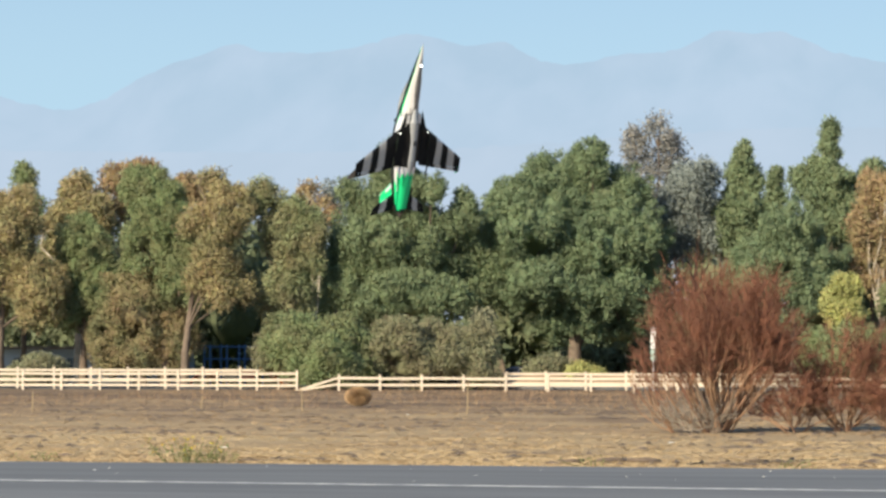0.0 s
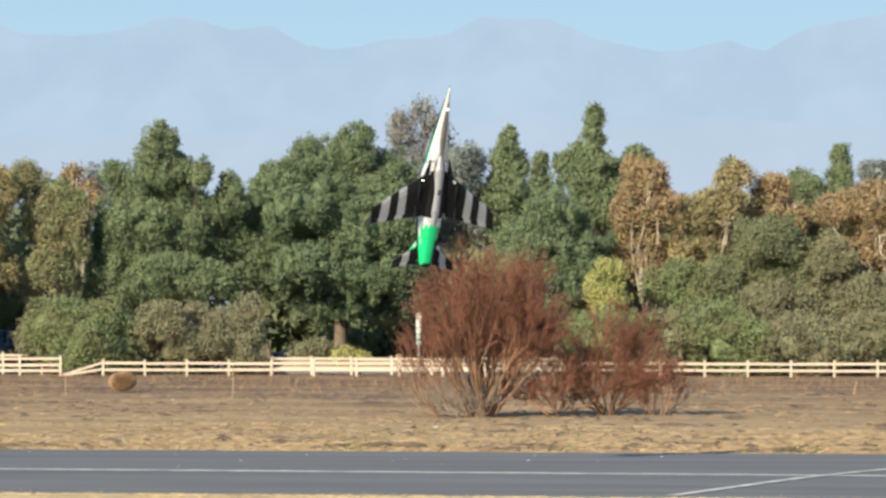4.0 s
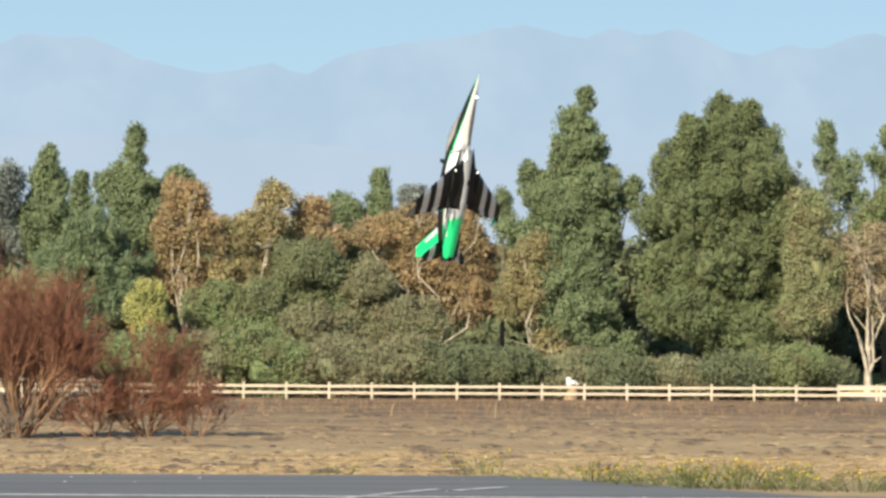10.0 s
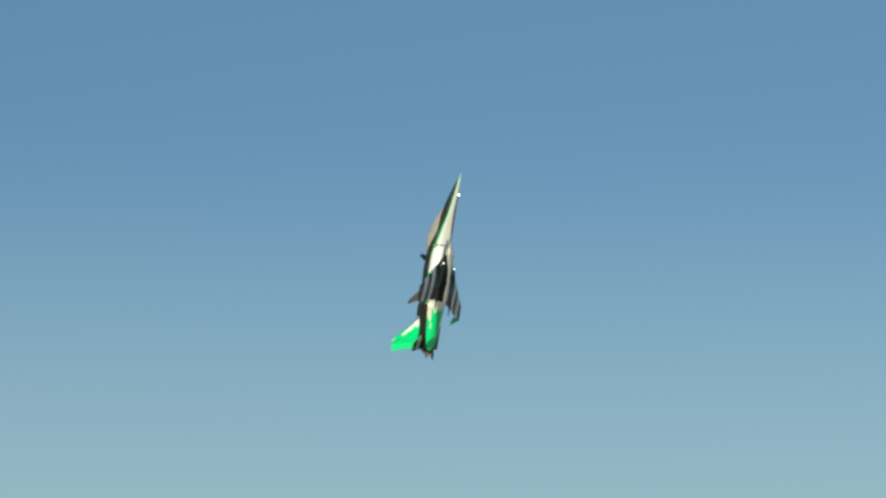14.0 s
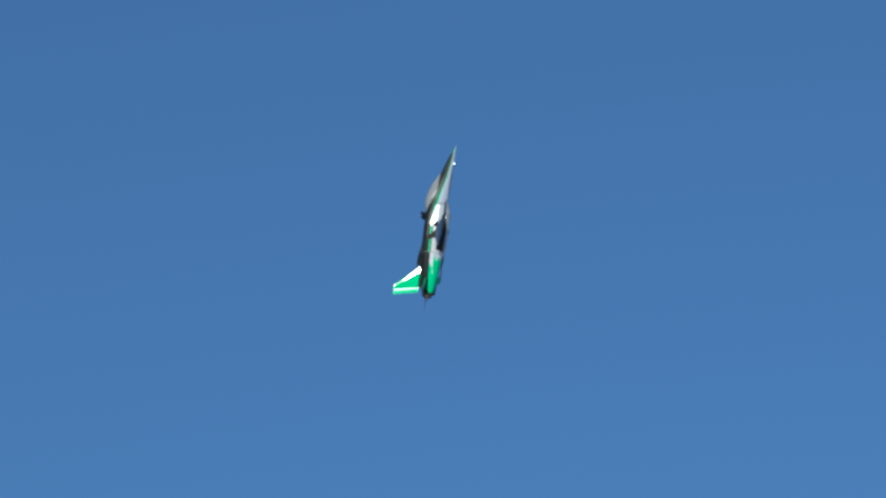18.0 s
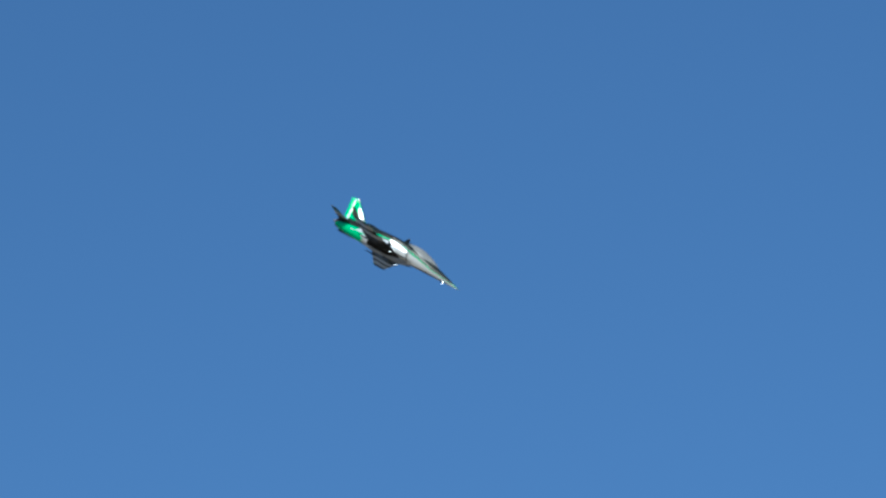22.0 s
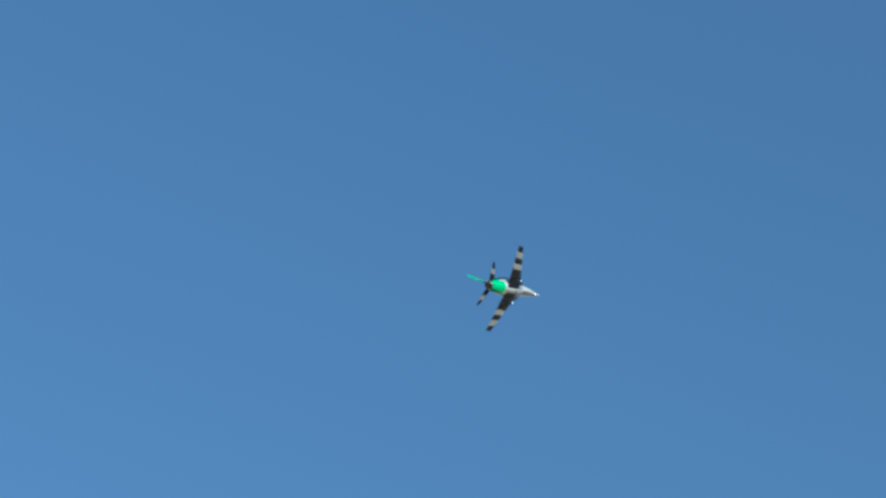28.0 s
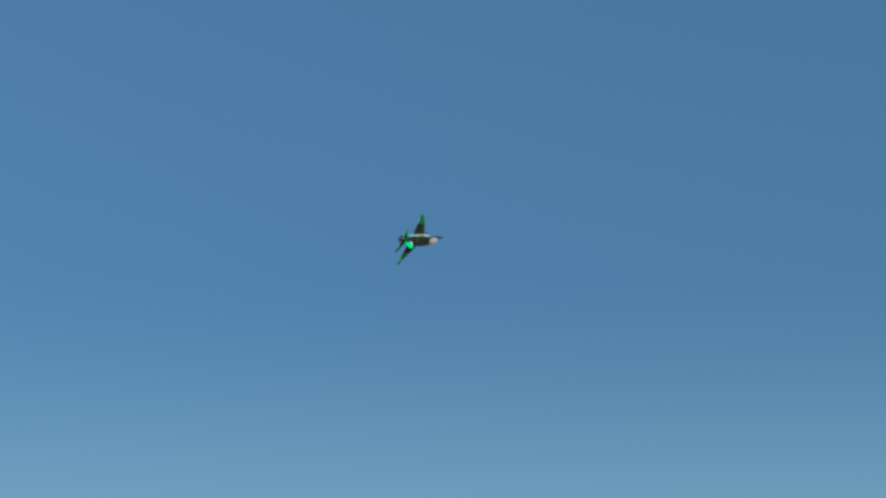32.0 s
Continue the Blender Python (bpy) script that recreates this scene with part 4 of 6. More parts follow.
# far woods behind the trees close the view
heads = []
for x in np.arange(-120, 124, 3.2):
    k = (4.9 if x > 12 or x < -48 else 4.2) + 1.0 * noise.noise((x * 0.23, 1, 0))
    heads += [(x + rng.normal(), 203 + rng.normal() * 2, 2.0, 2.6, 2.6), (x + rng.normal(), 205 + rng.normal() * 2, 2.2 + k, 2.8, k)]
crown, C, D = foliage(heads, boss=(0.9, 1.2), spread=0.6, tuft=1.0, per=7, size=0.32, up=0.4, ragged=0, inner=1.0, knots=0.8)
tagged(new("far_woods", tri_quads("far_woods", crown, L_HEDGE)), "dark woods behind the trees", "woods", kind="stuff")


# ---- red willow bush in the field ----
def twig_bush(x, y, domes, n, label, red, stems=7, twigs=26, pot=0.25):
    """Shoots that rise from a knotted base, spread like a vase and end in domes (sideways, top, half width)."""
    t = thing("willow_bush", label, "bush", pose(x, y, 0))
    for k in range(stems):
        a = k * 6.283 / stems + rng.uniform(-0.3, 0.3)
        p = np.array([0.09 * math.cos(a), 0.09 * math.sin(a), -0.05])
        q1 = np.array([pot * 0.5 * math.cos(a), pot * 0.5 * math.sin(a), rng.uniform(0.18, 0.36)])
        q2 = q1 + np.array([pot * 1.5 * math.cos(a + 0.3), pot * 1.5 * math.sin(a + 0.3), rng.uniform(0.15, 0.4)])
        q3 = q2 + np.array([pot * 1.3 * math.cos(a), pot * 1.3 * math.sin(a), rng.uniform(0.4, 0.7)])
        part("stem", mesh_np("stem", *tubes([(*p, *q1, 0.12, 0.095), (*q1, *q2, 0.085, 0.05), (*q2, *q3, 0.05, 0.02)], 8), M_BARK), t, "grey-brown stem")
    big, fine, mains = [], [], []
    first = max(10, n // 9)
    area = np.array([d[1] * d[2] for d in domes])
    for k in range(n):
        dx, top, rx = domes[rng.choice(len(domes), p=area / area.sum())]
        a, s = rng.uniform(0, 6.283), math.sqrt(rng.random())
        tip = np.array([dx + rx * s * math.cos(a), rx * s * math.sin(a), top * (0.46 + 0.54 * math.sqrt(max(0.0, 1 - s * s))) * (1 - 0.28 * rng.random() ** 1.8)])
        base = np.array([tip[0] * 0.14 + rng.normal() * 0.06, tip[1] * 0.14 + rng.normal() * 0.06, rng.uniform(-0.10, 0.40) * min(1.0, top / 3)])
        ctrl = np.array([tip[0] * 0.80, tip[1] * 0.80, base[2] + (tip[2] - base[2]) * 0.40]) + rng.normal(size=3) * 0.12
        us = np.linspace(0, 1, 7)
        if k >= first:
            # branch off the main shoot that leans most the same way
            near = min((mains[q] for q in rng.choice(len(mains), 6)), key=lambda g: np.linalg.norm(g[-1] - tip))
            f = rng.uniform(0.9, 3.8)
            base = near[int(f)] + (near[int(f) + 1] - near[int(f)]) * (f - int(f))
            ctrl = base * 0.45 + tip * 0.55 + (near[int(f) + 1] - near[int(f)]) * 0.6 + rng.normal(size=3) * 0.06
        P = [(1 - u) ** 2 * base + 2 * u * (1 - u) * ctrl + u * u * tip + rng.normal(size=3) * 0.02 * (0 < u < 1) for u in us]
        if k < first:
            mains.append(P)
        r0 = (0.030 if k < first else 0.012) * rng.uniform(0.7, 1.2) * min(1.0, 0.45 + top / 7)
        for i in range(6):
            (big if i < 3 else fine).append((*P[i], *P[i + 1], r0 * (1 - 0.8 * us[i]), r0 * (1 - 0.8 * us[i + 1])))
        L = np.linalg.norm(tip - base)
        for j in range(twigs):
            u = rng.uniform(0.50 if k < first else 0.15, 1.0) ** 0.8
            i = min(5, int(u * 6))
            b = P[i] + (P[i + 1] - P[i]) * (u * 6 - i)
            d = (P[i + 1] - P[i]) / np.linalg.norm(P[i + 1] - P[i]) + rng.normal(size=3) * [0.70, 0.70, 0.45] + [0, 0, 0.05]
            q = d / np.linalg.norm(d) * max(L, 0.6 * top) * rng.uniform(0.05, 0.17)
            m = b + q * 0.5 + rng.normal(size=3) * 0.03
            fine += [(*b, *m, 0.0048, 0.0038), (*m, *(b + q + [0, 0, 0.03]), 0.0038, 0.002)]
    grey = red is M_GREYTWIG
    part("shoot_tangle", mesh_np("shoot_tangle", *tubes(big, 4), red if grey else M_SHOOT), t, "grey shoots" if grey else "tan-brown shoots")["kind"] = "stuff"
    part("twig_haze", mesh_np("twig_haze", *tubes(fine, 3), red), t, "fine grey twigs" if grey else "fine red-brown twigs")["kind"] = "stuff"


twig_bush(-7.9, 64.6, [(-0.45, 4.25, 1.25), (1.10, 4.0, 1.05), (0.30, 3.9, 1.5), (-0.95, 3.5, 0.95), (1.45, 2.8, 0.9)], 340, "leafless willow bush with dense red-brown twigs", L_RED, 6, 40)
twig_bush(-5.0, 65.4, [(0.0, 2.75, 0.85), (0.85, 2.55, 0.65), (-0.85, 1.9, 0.9), (0.2, 1.4, 1.4)], 190, "lower thicket of red-brown twigs beside the bush", L_RED, 0, 34)
twig_bush(-3.95, 65.2, [(0.0, 1.7, 0.80), (0.6, 1.3, 0.7), (-0.4, 1.2, 0.8)], 90, "low clump of red-brown twigs at the thicket's edge", L_RED, 0, 30)
twig_bush(-6.1, 64.9, [(0.0, 1.6, 0.80), (0.6, 1.1, 0.8), (-0.5, 0.9, 0.7)], 110, "low red-brown brush under the bush", L_RED, 0, 30)
twig_bush(-8.75, 64.5, [(-0.9, 2.1, 0.35), (-0.5, 1.7, 0.4), (-1.1, 1.4, 0.3)], 24, "thin leaning brown shoots beside the bush", L_RED, 0, 10)
twig_bush(-8.35, 64.3, [(-0.35, 0.85, 0.6), (0.5, 0.7, 0.6)], 60, "low dry brush round the foot of the bush", M_GREYTWIG, 0, 16)


# ---- fences ----
def fence(x0, x1, y, h, rails, label, post_x, slope=0.0):
    f = thing("fence", label, "fence", pose(0, y, 0), kind="structure")
    pm = boxes("post", [(0, 0, h / 2 - 0.05, 0.13, 0.13, h + 0.1)], M_FENCE, 0.012)
    cap = boxes("post_cap", [(0, 0, h + 0.02, 0.17, 0.17, 0.04)], M_FENCE, 0.01)
    xs = [x for x in post_x if x0 - 0.01 <= x <= x1 + 0.01]
    for x in xs:
        p = part("post", pm, f, at=pose(x, 0, 0, 0, rng.normal() * 0.5, 0))
        part("post_cap", cap, p)
    made = {}
    for a, b in zip(xs, xs[1:]):
        step = round(b - a, 3)
        if step not in made:
            made[step] = boxes("rail", [(0, 0, 0, step - 0.132, 0.05, 0.14)], M_FENCE, 0.008)
        rm = made[step]
        for z in rails:
            part("rail", rm, f, at=pose((a + b) / 2, rng.normal() * 0.004, z + rng.normal() * 0.008, 0, rng.normal() * 0.25, 0))
    return f


PITCH = 2.44
posts = [-6.74 - 2.496 * k for k in range(14, 0, -1)] + [-6.74 + 2.42 * k for k in range(37)]
east = fence(-42, 82, 159.0, 0.92, (0.36, 0.74), "cream two-rail ranch fence along the field", posts)
ex = min(x for x in posts if x > -42)
run = boxes("sloping_rail", [(0, 0, 0, 2.45, 0.05, 0.13)], M_FENCE, 0.008)
for z, tilt in ((0.40, -17), (0.20, -9)):
    part("sloping_rail", run, east, at=pose(ex - 1.24, 0, z, 0, tilt, 0))
fence(-95, -44.0, 159.0, 1.16, (0.30, 0.62, 0.98), "cream three-rail ranch fence at the western end", [-44.24 - k * PITCH for k in range(21)][::-1])
fence(-95, -47, 166.5, 1.35, (0.55, 1.18), "second cream fence behind the first", [-47.5 - k * PITCH for k in range(20)][::-1])
fence(27, 37, 163.2, 0.93, (0.46, 0.84), "short cream fence beside the park entrance", [27.86 + 2.24 * k for k in range(4)])

fence(-36.2, -8.6, 166.5, 1.10, (0.42, 0.98), "cream fence on the verge before the road", [-35.6 + 2.44 * k for k in range(12)])

# low bank of bare earth on the far side of the road
bx, bv, bf = np.arange(-38, -7, 0.8), [], []
for x in bx:
    k = min(1.0, (x + 38) / 4, (-7 - x) / 4) * (1 + 0.2 * noise.noise((x * 0.3, 0, 9)))
    bv += [(x, 177.2 + 1.4 * u, 0.02 + 0.95 * k * math.sin(math.pi * u ** 0.8) + 0.08 * noise.noise((x * 0.9, u * 3, 4))) for u in np.linspace(0, 1, 7)]
for k in range(len(bx) - 1):
    bf += [(k * 7 + u, k * 7 + 7 + u, k * 7 + 8 + u, k * 7 + 1 + u) for u in range(6)]
tagged(new("earth_bank", mesh_of("earth_bank", bv, bf, mat("tan_earth", (0.25, 0.175, 0.115), 0.95, vary=0.2, scale=0.5, fine=5, bump=0.5, dist=0.05), smooth=True)), "low tan bank of bare earth behind the road", "bank", kind="structure")

# old yucca with hanging pale leaves under the pines
yu = thing("yucca_tree", "old yucca with pale drooping strap leaves", "tree", pose(-37.2, 178.6, 0))
part("trunk", mesh_np("trunk", *tubes([(0, 0, -0.1, 0.1, 0, 2.4, 0.34, 0.26), (0.1, 0, 2.4, 0, 0, 4.6, 0.26, 0.2)], 9), M_BARK), yu)
yl = mat("pale_strap_leaves", (0.30, 0.29, 0.19), 0.75, vary=0.15, scale=2, fine=8, bump=0, other=(0.21, 0.22, 0.14), island=0.25)
sg = []
for k in range(170):
    a, u = k * 2.4, rng.random()
    z = 3.0 + 2.0 * u
    out, drop = rng.uniform(0.5, 1.1), rng.uniform(0.2, 1.5) * (1.2 - u)
    p0, p1 = np.array([0.1 * math.cos(a), 0.1 * math.sin(a), z]), np.array([out * 0.7 * math.cos(a), out * 0.7 * math.sin(a), z + 0.35 * u])
    sg += [(*p0, *p1, 0.05, 0.045), (*p1, out * math.cos(a), out * math.sin(a), z - drop, 0.045, 0.012)]
part("leaf_skirt", mesh_np("leaf_skirt", *tubes(sg, 3), yl), yu, "pale drooping leaves")["kind"] = "stuff"

# ---- grass, straw and weeds ----
def blades(n, xr, yr, h, w, m, name, label, cat, dens=None, lean=0.5, lie=0.0):
    """Dry blades as thin triangles; lie: how far they are laid over, in metres."""
    x, y = rng.uniform(*xr, n), yr[0] + (yr[1] - yr[0]) * rng.random(n) ** (dens or 1)
    keep = np.ones(n, bool)
    if yr[1] > 44 > yr[0]:
        keep = np.array([b > far_edge(a) + 0.1 for a, b in zip(x, y)])
    x, y = x[keep], y[keep]
    n = len(x)
    z = np.array([swell(a, b) for a, b in zip(x, y)])
    hh = h * rng.uniform(0.4, 1.4, n)
    a = rng.uniform(0, 6.283, n)
    s = lie * rng.uniform(0.3, 1.3, n)
    l1, l2 = rng.normal(size=n) * lean * hh + np.cos(a) * s, rng.normal(size=n) * lean * hh + np.sin(a) * s * 0.7
    dx, dy, dz = -np.sin(a) * w * 0.6, np.cos(a) * w * 0.6, w * 0.8
    v = np.stack([np.stack([x - dx, y - dy, z - 0.01], 1), np.stack([x + dx, y + dy, z + dz * (1 if lie else 0)], 1), np.stack([x + l1, y + l2, z + hh], 1)], 1).reshape(-1, 3)
    return tagged(new(name, mesh_np(name, v, np.arange(3 * n).reshape(-1, 3), m)), label, cat, kind="stuff")


# the mown strip in front of the runway
sx = np.arange(-40, 40.1, 0.5)
sv = [(x, y, 0.012 + 0.012 * noise.noise((x * 0.8, y * 1.4, 3))) for x in sx for y in np.linspace(14, 29.7, 24)]
sf = [(k * 24 + s, k * 24 + 24 + s, k * 24 + 25 + s, k * 24 + 1 + s) for k in range(len(sx) - 1) for s in range(23)]
M_STUBBLE = mat("straw_stubble", (0.49, 0.395, 0.24), 0.95, vary=0.2, scale=1.1, fine=5, bump=1.0, dist=0.06, other=(0.31, 0.23, 0.13), stretch=(0.6, 1, 1))
tagged(new("stubble_strip", mesh_of("stubble_strip", sv, sf, M_STUBBLE, smooth=True)), "strip of pale cut straw beside the runway", "ground", kind="structure")
blades(45000, (-50, 40), (43, 158), 0.02, 0.012, M_DRYGRASS, "field_grass", "short dry brown grass over the field", "grass", 1.5, 0.5, 0.28)
blades(26000, (-26, 14), (42.7, 56), 0.02, 0.008, M_VERGE, "verge_straw", "pale dry straw beside the runway", "grass", 1.6, 0.9, 0.2)
blades(70000, (-14, 12), (21, 30.0), 0.02, 0.006, M_STRAW, "foreground_straw", "pale cut straw in the foreground", "grass", 0.8, 1.0, 0.17)
blades(7000, (-14, 12), (24, 30.15), 0.05, 0.004, M_VERGE, "straw_stubs", "short dry stubs at the runway's near edge", "grass", 0.5, 0.5)
blades(9000, (-45, 45), (100, 157), 0.42, 0.012, M_RUSTGRASS, "dry_stalks", "tall dry rust-brown stalks near the fence", "grass", 1.0, 0.3)

# ---- small things in the field and on the road side ----
def sign_post(x, y, z0, h, label):
    t = thing("street_sign", label, "sign", pose(x, y, 0))
    steel = mat("galvanised_steel", (0.5, 0.5, 0.5), 0.45, 0.8, vary=0.1)
    part("pole", boxes("pole", [(0, 0, h / 2 - 0.1, 0.07, 0.07, h + 0.2)], steel, 0.01), t)
    white = mat("sign_white", (0.75, 0.75, 0.73), 0.5, vary=0.05)
    red = mat("sign_red", (0.45, 0.05, 0.05), 0.5, vary=0.05)
    board = part("board", boxes("board", [(0, -0.06, h - 0.65, 0.30, 0.02, 1.2)], white, 0.008), t, "white sign plate")
    part("red_bar", boxes("red_bar", [(0, -0.075, h - 0.2, 0.22, 0.012, 0.05)], red), board)
    part("lower_plate", boxes("lower_plate", [(0, -0.06, h - 1.62, 0.28, 0.02, 0.62)], mat("sign_pale_green", (0.38, 0.50, 0.44), 0.5, vary=0.06), 0.008), t, "pale green lower plate")
    for bx, bz, bh in ((0.04, 0.62, 0.14), (-0.05, 0.95, 0.12)):
        part("dark_bar", boxes("dark_bar", [(bx, -0.075, h - bz, 0.07, 0.012, bh)], mat("sign_dark", (0.12, 0.12, 0.13), 0.5)), board)


sign_post(-23.75, 163.5, 0, 3.75, "narrow white sign on a steel post by the road")


def weed(x, y, h, w, n, label, flowers):
    n = max(6, int(n * 0.5))
    t = thing("weed_clump", label, "weed", pose(x, y, 0.0), "weeds beside the runway")
    base = rng.normal(size=(n, 2)) * w * 0.3
    hh = h * rng.uniform(0.35, 1.0, n)
    tip = np.stack([base[:, 0] * 1.7 + rng.normal(size=n) * 0.06, base[:, 1] * 1.7 + rng.normal(size=n) * 0.06, hh], 1)
    segs = np.concatenate([base, np.zeros((n, 1)), tip, np.full((n, 1), 0.008), np.full((n, 1), 0.004)], 1)
    part("stalk_tuft", mesh_np("stalk_tuft", *tubes(segs, 3), L_WEED), t)["kind"] = "stuff"
    part("foliage", mesh_np("foliage", *leaves(tip * [1, 1, 0.6], np.full((n, 3), 0.10), n * 6, 0.03, long=2.5), L_WEED), t)["kind"] = "stuff"
    if flowers:
        part("flower_tuft", mesh_np("flower_tuft", *leaves(tip, np.full((n, 3), 0.05), n * 2, 0.018, long=1.1), L_FLOWER), t, "small yellow flowers")["kind"] = "stuff"


L_WEED = leaf_mat("weed_leaves", (0.19, 0.22, 0.09), (0.16, 0.17, 0.075), 0.3, 2.0)
L_FLOWER = leaf_mat("yellow_petals", (0.55, 0.42, 0.04), (0.45, 0.33, 0.03), 0.2, 2.0)
for x, y, h, w, n, fl in ((-13.9, 43.4, 0.42, 0.9, 70, 1), (-13.3, 43.2, 0.22, 0.7, 30, 0), (-17.6, 43.2, 0.2, 0.8, 24, 0), (-16.2, 43.2, 0.15, 0.6, 18, 0),
                          (3.4, 40.7, 0.34, 0.7, 60, 1), (4.5, 39.2, 0.40, 1.0, 110, 1), (5.2, 38.9, 0.45, 1.1, 120, 1), (5.9, 38.6, 0.40, 1.0, 100, 1), (4.0, 40.0, 0.25, 0.9, 60, 1),
                          (6.8, 38.2, 0.3, 1.0, 70, 1), (7.8, 38.0, 0.2, 1.0, 40, 0), (9.2, 37.2, 0.2, 1.0, 40, 0), (1.9, 43.2, 0.40, 0.6, 40, 1), (-0.4, 43.0, 0.16, 0.6, 18, 0),
                          (-7.2, 43.2, 0.16, 0.5, 16, 0), (-4.3, 43.2, 0.14, 0.5, 14, 0), (2.9, 41.6, 0.2, 0.8, 30, 1), (1.3, 30.0, 0.10, 0.2, 8, 0), (3.0, 29.6, 0.08, 0.4, 14, 0), (0.9, 30.0, 0.2, 0.12, 6, 0), (12, 37.5, .3, 1.2, 60, 1)):
    weed(x, y, h, w, n, "green weeds with small yellow flowers" if fl else "low green weeds beside the runway", fl)

# tumbleweed and dry stakes
M_TUMBLE = mat("tan_tumbleweed", (0.52, 0.36, 0.21), 0.9, vary=0.15, scale=2, fine=9, bump=0, other=(0.44, 0.30, 0.17), island=0.2)
n = 5200
d = rng.normal(size=(n, 3))
d /= np.linalg.norm(d, axis=1, keepdims=True)
e = d + rng.normal(size=(n, 3)) * 0.35
segs = np.concatenate([d * 0.20, e / np.linalg.norm(e, axis=1, keepdims=True) * 0.52 * rng.uniform(0.8, 1.0, (n, 1)), np.full((n, 1), 0.012), np.full((n, 1), 0.005)], 1)
tagged(new("tumbleweed", mesh_np("tumbleweed", *tubes(segs * [1.05, 1, 0.75, 1.05, 1, 0.75, 1, 1], 3), M_TUMBLE)), "round dry tan tumbleweed in the field", "tumbleweed").matrix_basis = pose(-26.1, 102.4, 0.36)
for x, y, h, tilt in ((-18.75, 87.7, 1.05, 2), (-29.3, 93.0, 0.55, 3), (-25.4, 92.0, 0.75, -2), (-33.6, 88, 0.7, 1), (4.5, 95, 0.6, 4), (1.0, 100, 0.5, 14)):
    tagged(new("wooden_stake", mesh_np("wooden_stake", *tubes([(0, 0, -0.1, 0, 0, h, 0.022, 0.016)], 6), M_VERGE)), "thin pale wooden stake in the field", "stake", "stakes in the field").matrix_basis = pose(x, y, swell(x, y), 0, tilt, 0)


def clod(name, x, y, s, m, label, cat, group=""):
    v, f = cores(np.zeros((1, 3)), np.array([[s, s * 0.7, s * 0.16]]), 1.0)
    ob = tagged(new(name, mesh_np(name, v, f, m)), label, cat, group)
    ob.matrix_basis = pose(x, y, (0.02 if 30 < y < 42.4 else swell(x, y)) + s * 0.08)


M_SOIL = mat("dark_soil", (0.135, 0.100, 0.076), 0.98, vary=0.25, scale=4, fine=30, bump=0.6)
M_LITTER = mat("litter_paper", (0.75, 0.75, 0.72), 0.8, vary=0.1, scale=12)
for x, y, s in ((2.0, 63.5, 0.22), (1.4, 68, 0.14), (9.0, 62.0, 0.2), (-2.6, 47.5, 0.16), (0.7, 46.5, 0.2), (1.6, 46.8, 0.15), (-5.0, 46.2, 0.22), (7.5, 70, 0.3), (12.5, 60, 0.25), (-22, 80, 0.3), (-7.3, 45.5, 0.3), (-6.7, 45.3, 0.34), (-7.9, 45.2, 0.2)):
    clod("soil_clod", x, y, s, M_SOIL, "dark clod of bare soil", "clod", "clods in the field")
for k in range(26):
    x = rng.uniform(-16, 8)
    y = rng.uniform(36.5, 42.0) if x < 2 else rng.uniform(33, 35.5)
    clod("litter_scrap", x, y, rng.uniform(0.012, 0.032), M_LITTER, "small white scrap on the asphalt", "litter", "scraps on the runway")
for k in range(10):
    x = rng.uniform(-20, 12)
    clod("litter_scrap", x, rng.uniform(46, 110), rng.uniform(0.05, 0.1), M_LITTER, "white scrap of litter in the dry field", "litter", "scraps in the field")
v, f = cores(np.array([[-0.10, 0, 0.98], [-0.14, 0, 1.22], [0.14, 0, 1.05], [0.34, 0.03, 0.98]]), np.array([[0.20, 0.17, 0.16], [0.18, 0.15, 0.20], [0.18, 0.15, 0.17], [0.18, 0.13, 0.10]]), 1.0)
tagged(new("plastic_sheet", mesh_np("plastic_sheet", v, f, M_LITTER)), "crumpled white plastic sheet on a low stump", "litter").matrix_basis = pose(12.05, 161.8, -0.05)
# dark streaks of ploughed soil
def soil_streak(x, y, w, d):
    t = np.linspace(0, 2 * np.pi, 26, endpoint=False)
    edge = [(x + w * math.cos(a) * (1 + 0.7 * noise.noise((a * 2.5, x, y))), y + d * math.sin(a) * (1 + 1.3 * noise.noise((a * 3.5, y, x)))) for a in t]
    v = [(a, b, swell(a, b) + 0.03) for a, b in edge] + [(x, y, swell(x, y) + 0.07)]
    return v, [(k, (k + 1) % 26, 26) for k in range(26)]


sv, sf = [], []
for k in range(2200):
    x, y = rng.uniform(-45, 32), 43.6 + 110 * rng.random() ** 1.5
    if noise.noise((x * 0.12, y * 0.07, 2)) < -0.15:
        continue
    v, f = soil_streak(x, y, 0.05 / (0.13 + rng.random()) * (0.5 + y / 80), rng.uniform(0.03, 0.16) * (0.5 + y / 90))
    sf += [tuple(i + len(sv) for i in q_) for q_ in f]
    sv += v
tagged(new("bare_soil", mesh_of("bare_soil", sv, sf, M_SOIL, smooth=True)), "dark patches of bare turned soil in the field", "soil", kind="stuff")

M_STUMP = mat("tan_rotten_wood", (0.30, 0.21, 0.13), 0.9, vary=0.3, scale=3, fine=20, bump=0.5)
# trunks stumps and bins under the pines
for x, y, h in ((-35.6, 176.5, 1.9), (-25.9, 169.5, 1.25), (12.05, 161.8, 0.85)):
    tagged(new("tree_stump", mesh_np("tree_stump", *tubes([(0, 0, -0.1, 0.1, 0, h * 0.5, 0.45, 0.34), (0.1, 0, h * 0.5, 0.05, 0, h, 0.34, 0.2)], 9), M_STUMP)), "broken tan tree stump by the road", "stump").matrix_basis = pose(x, y, 0)

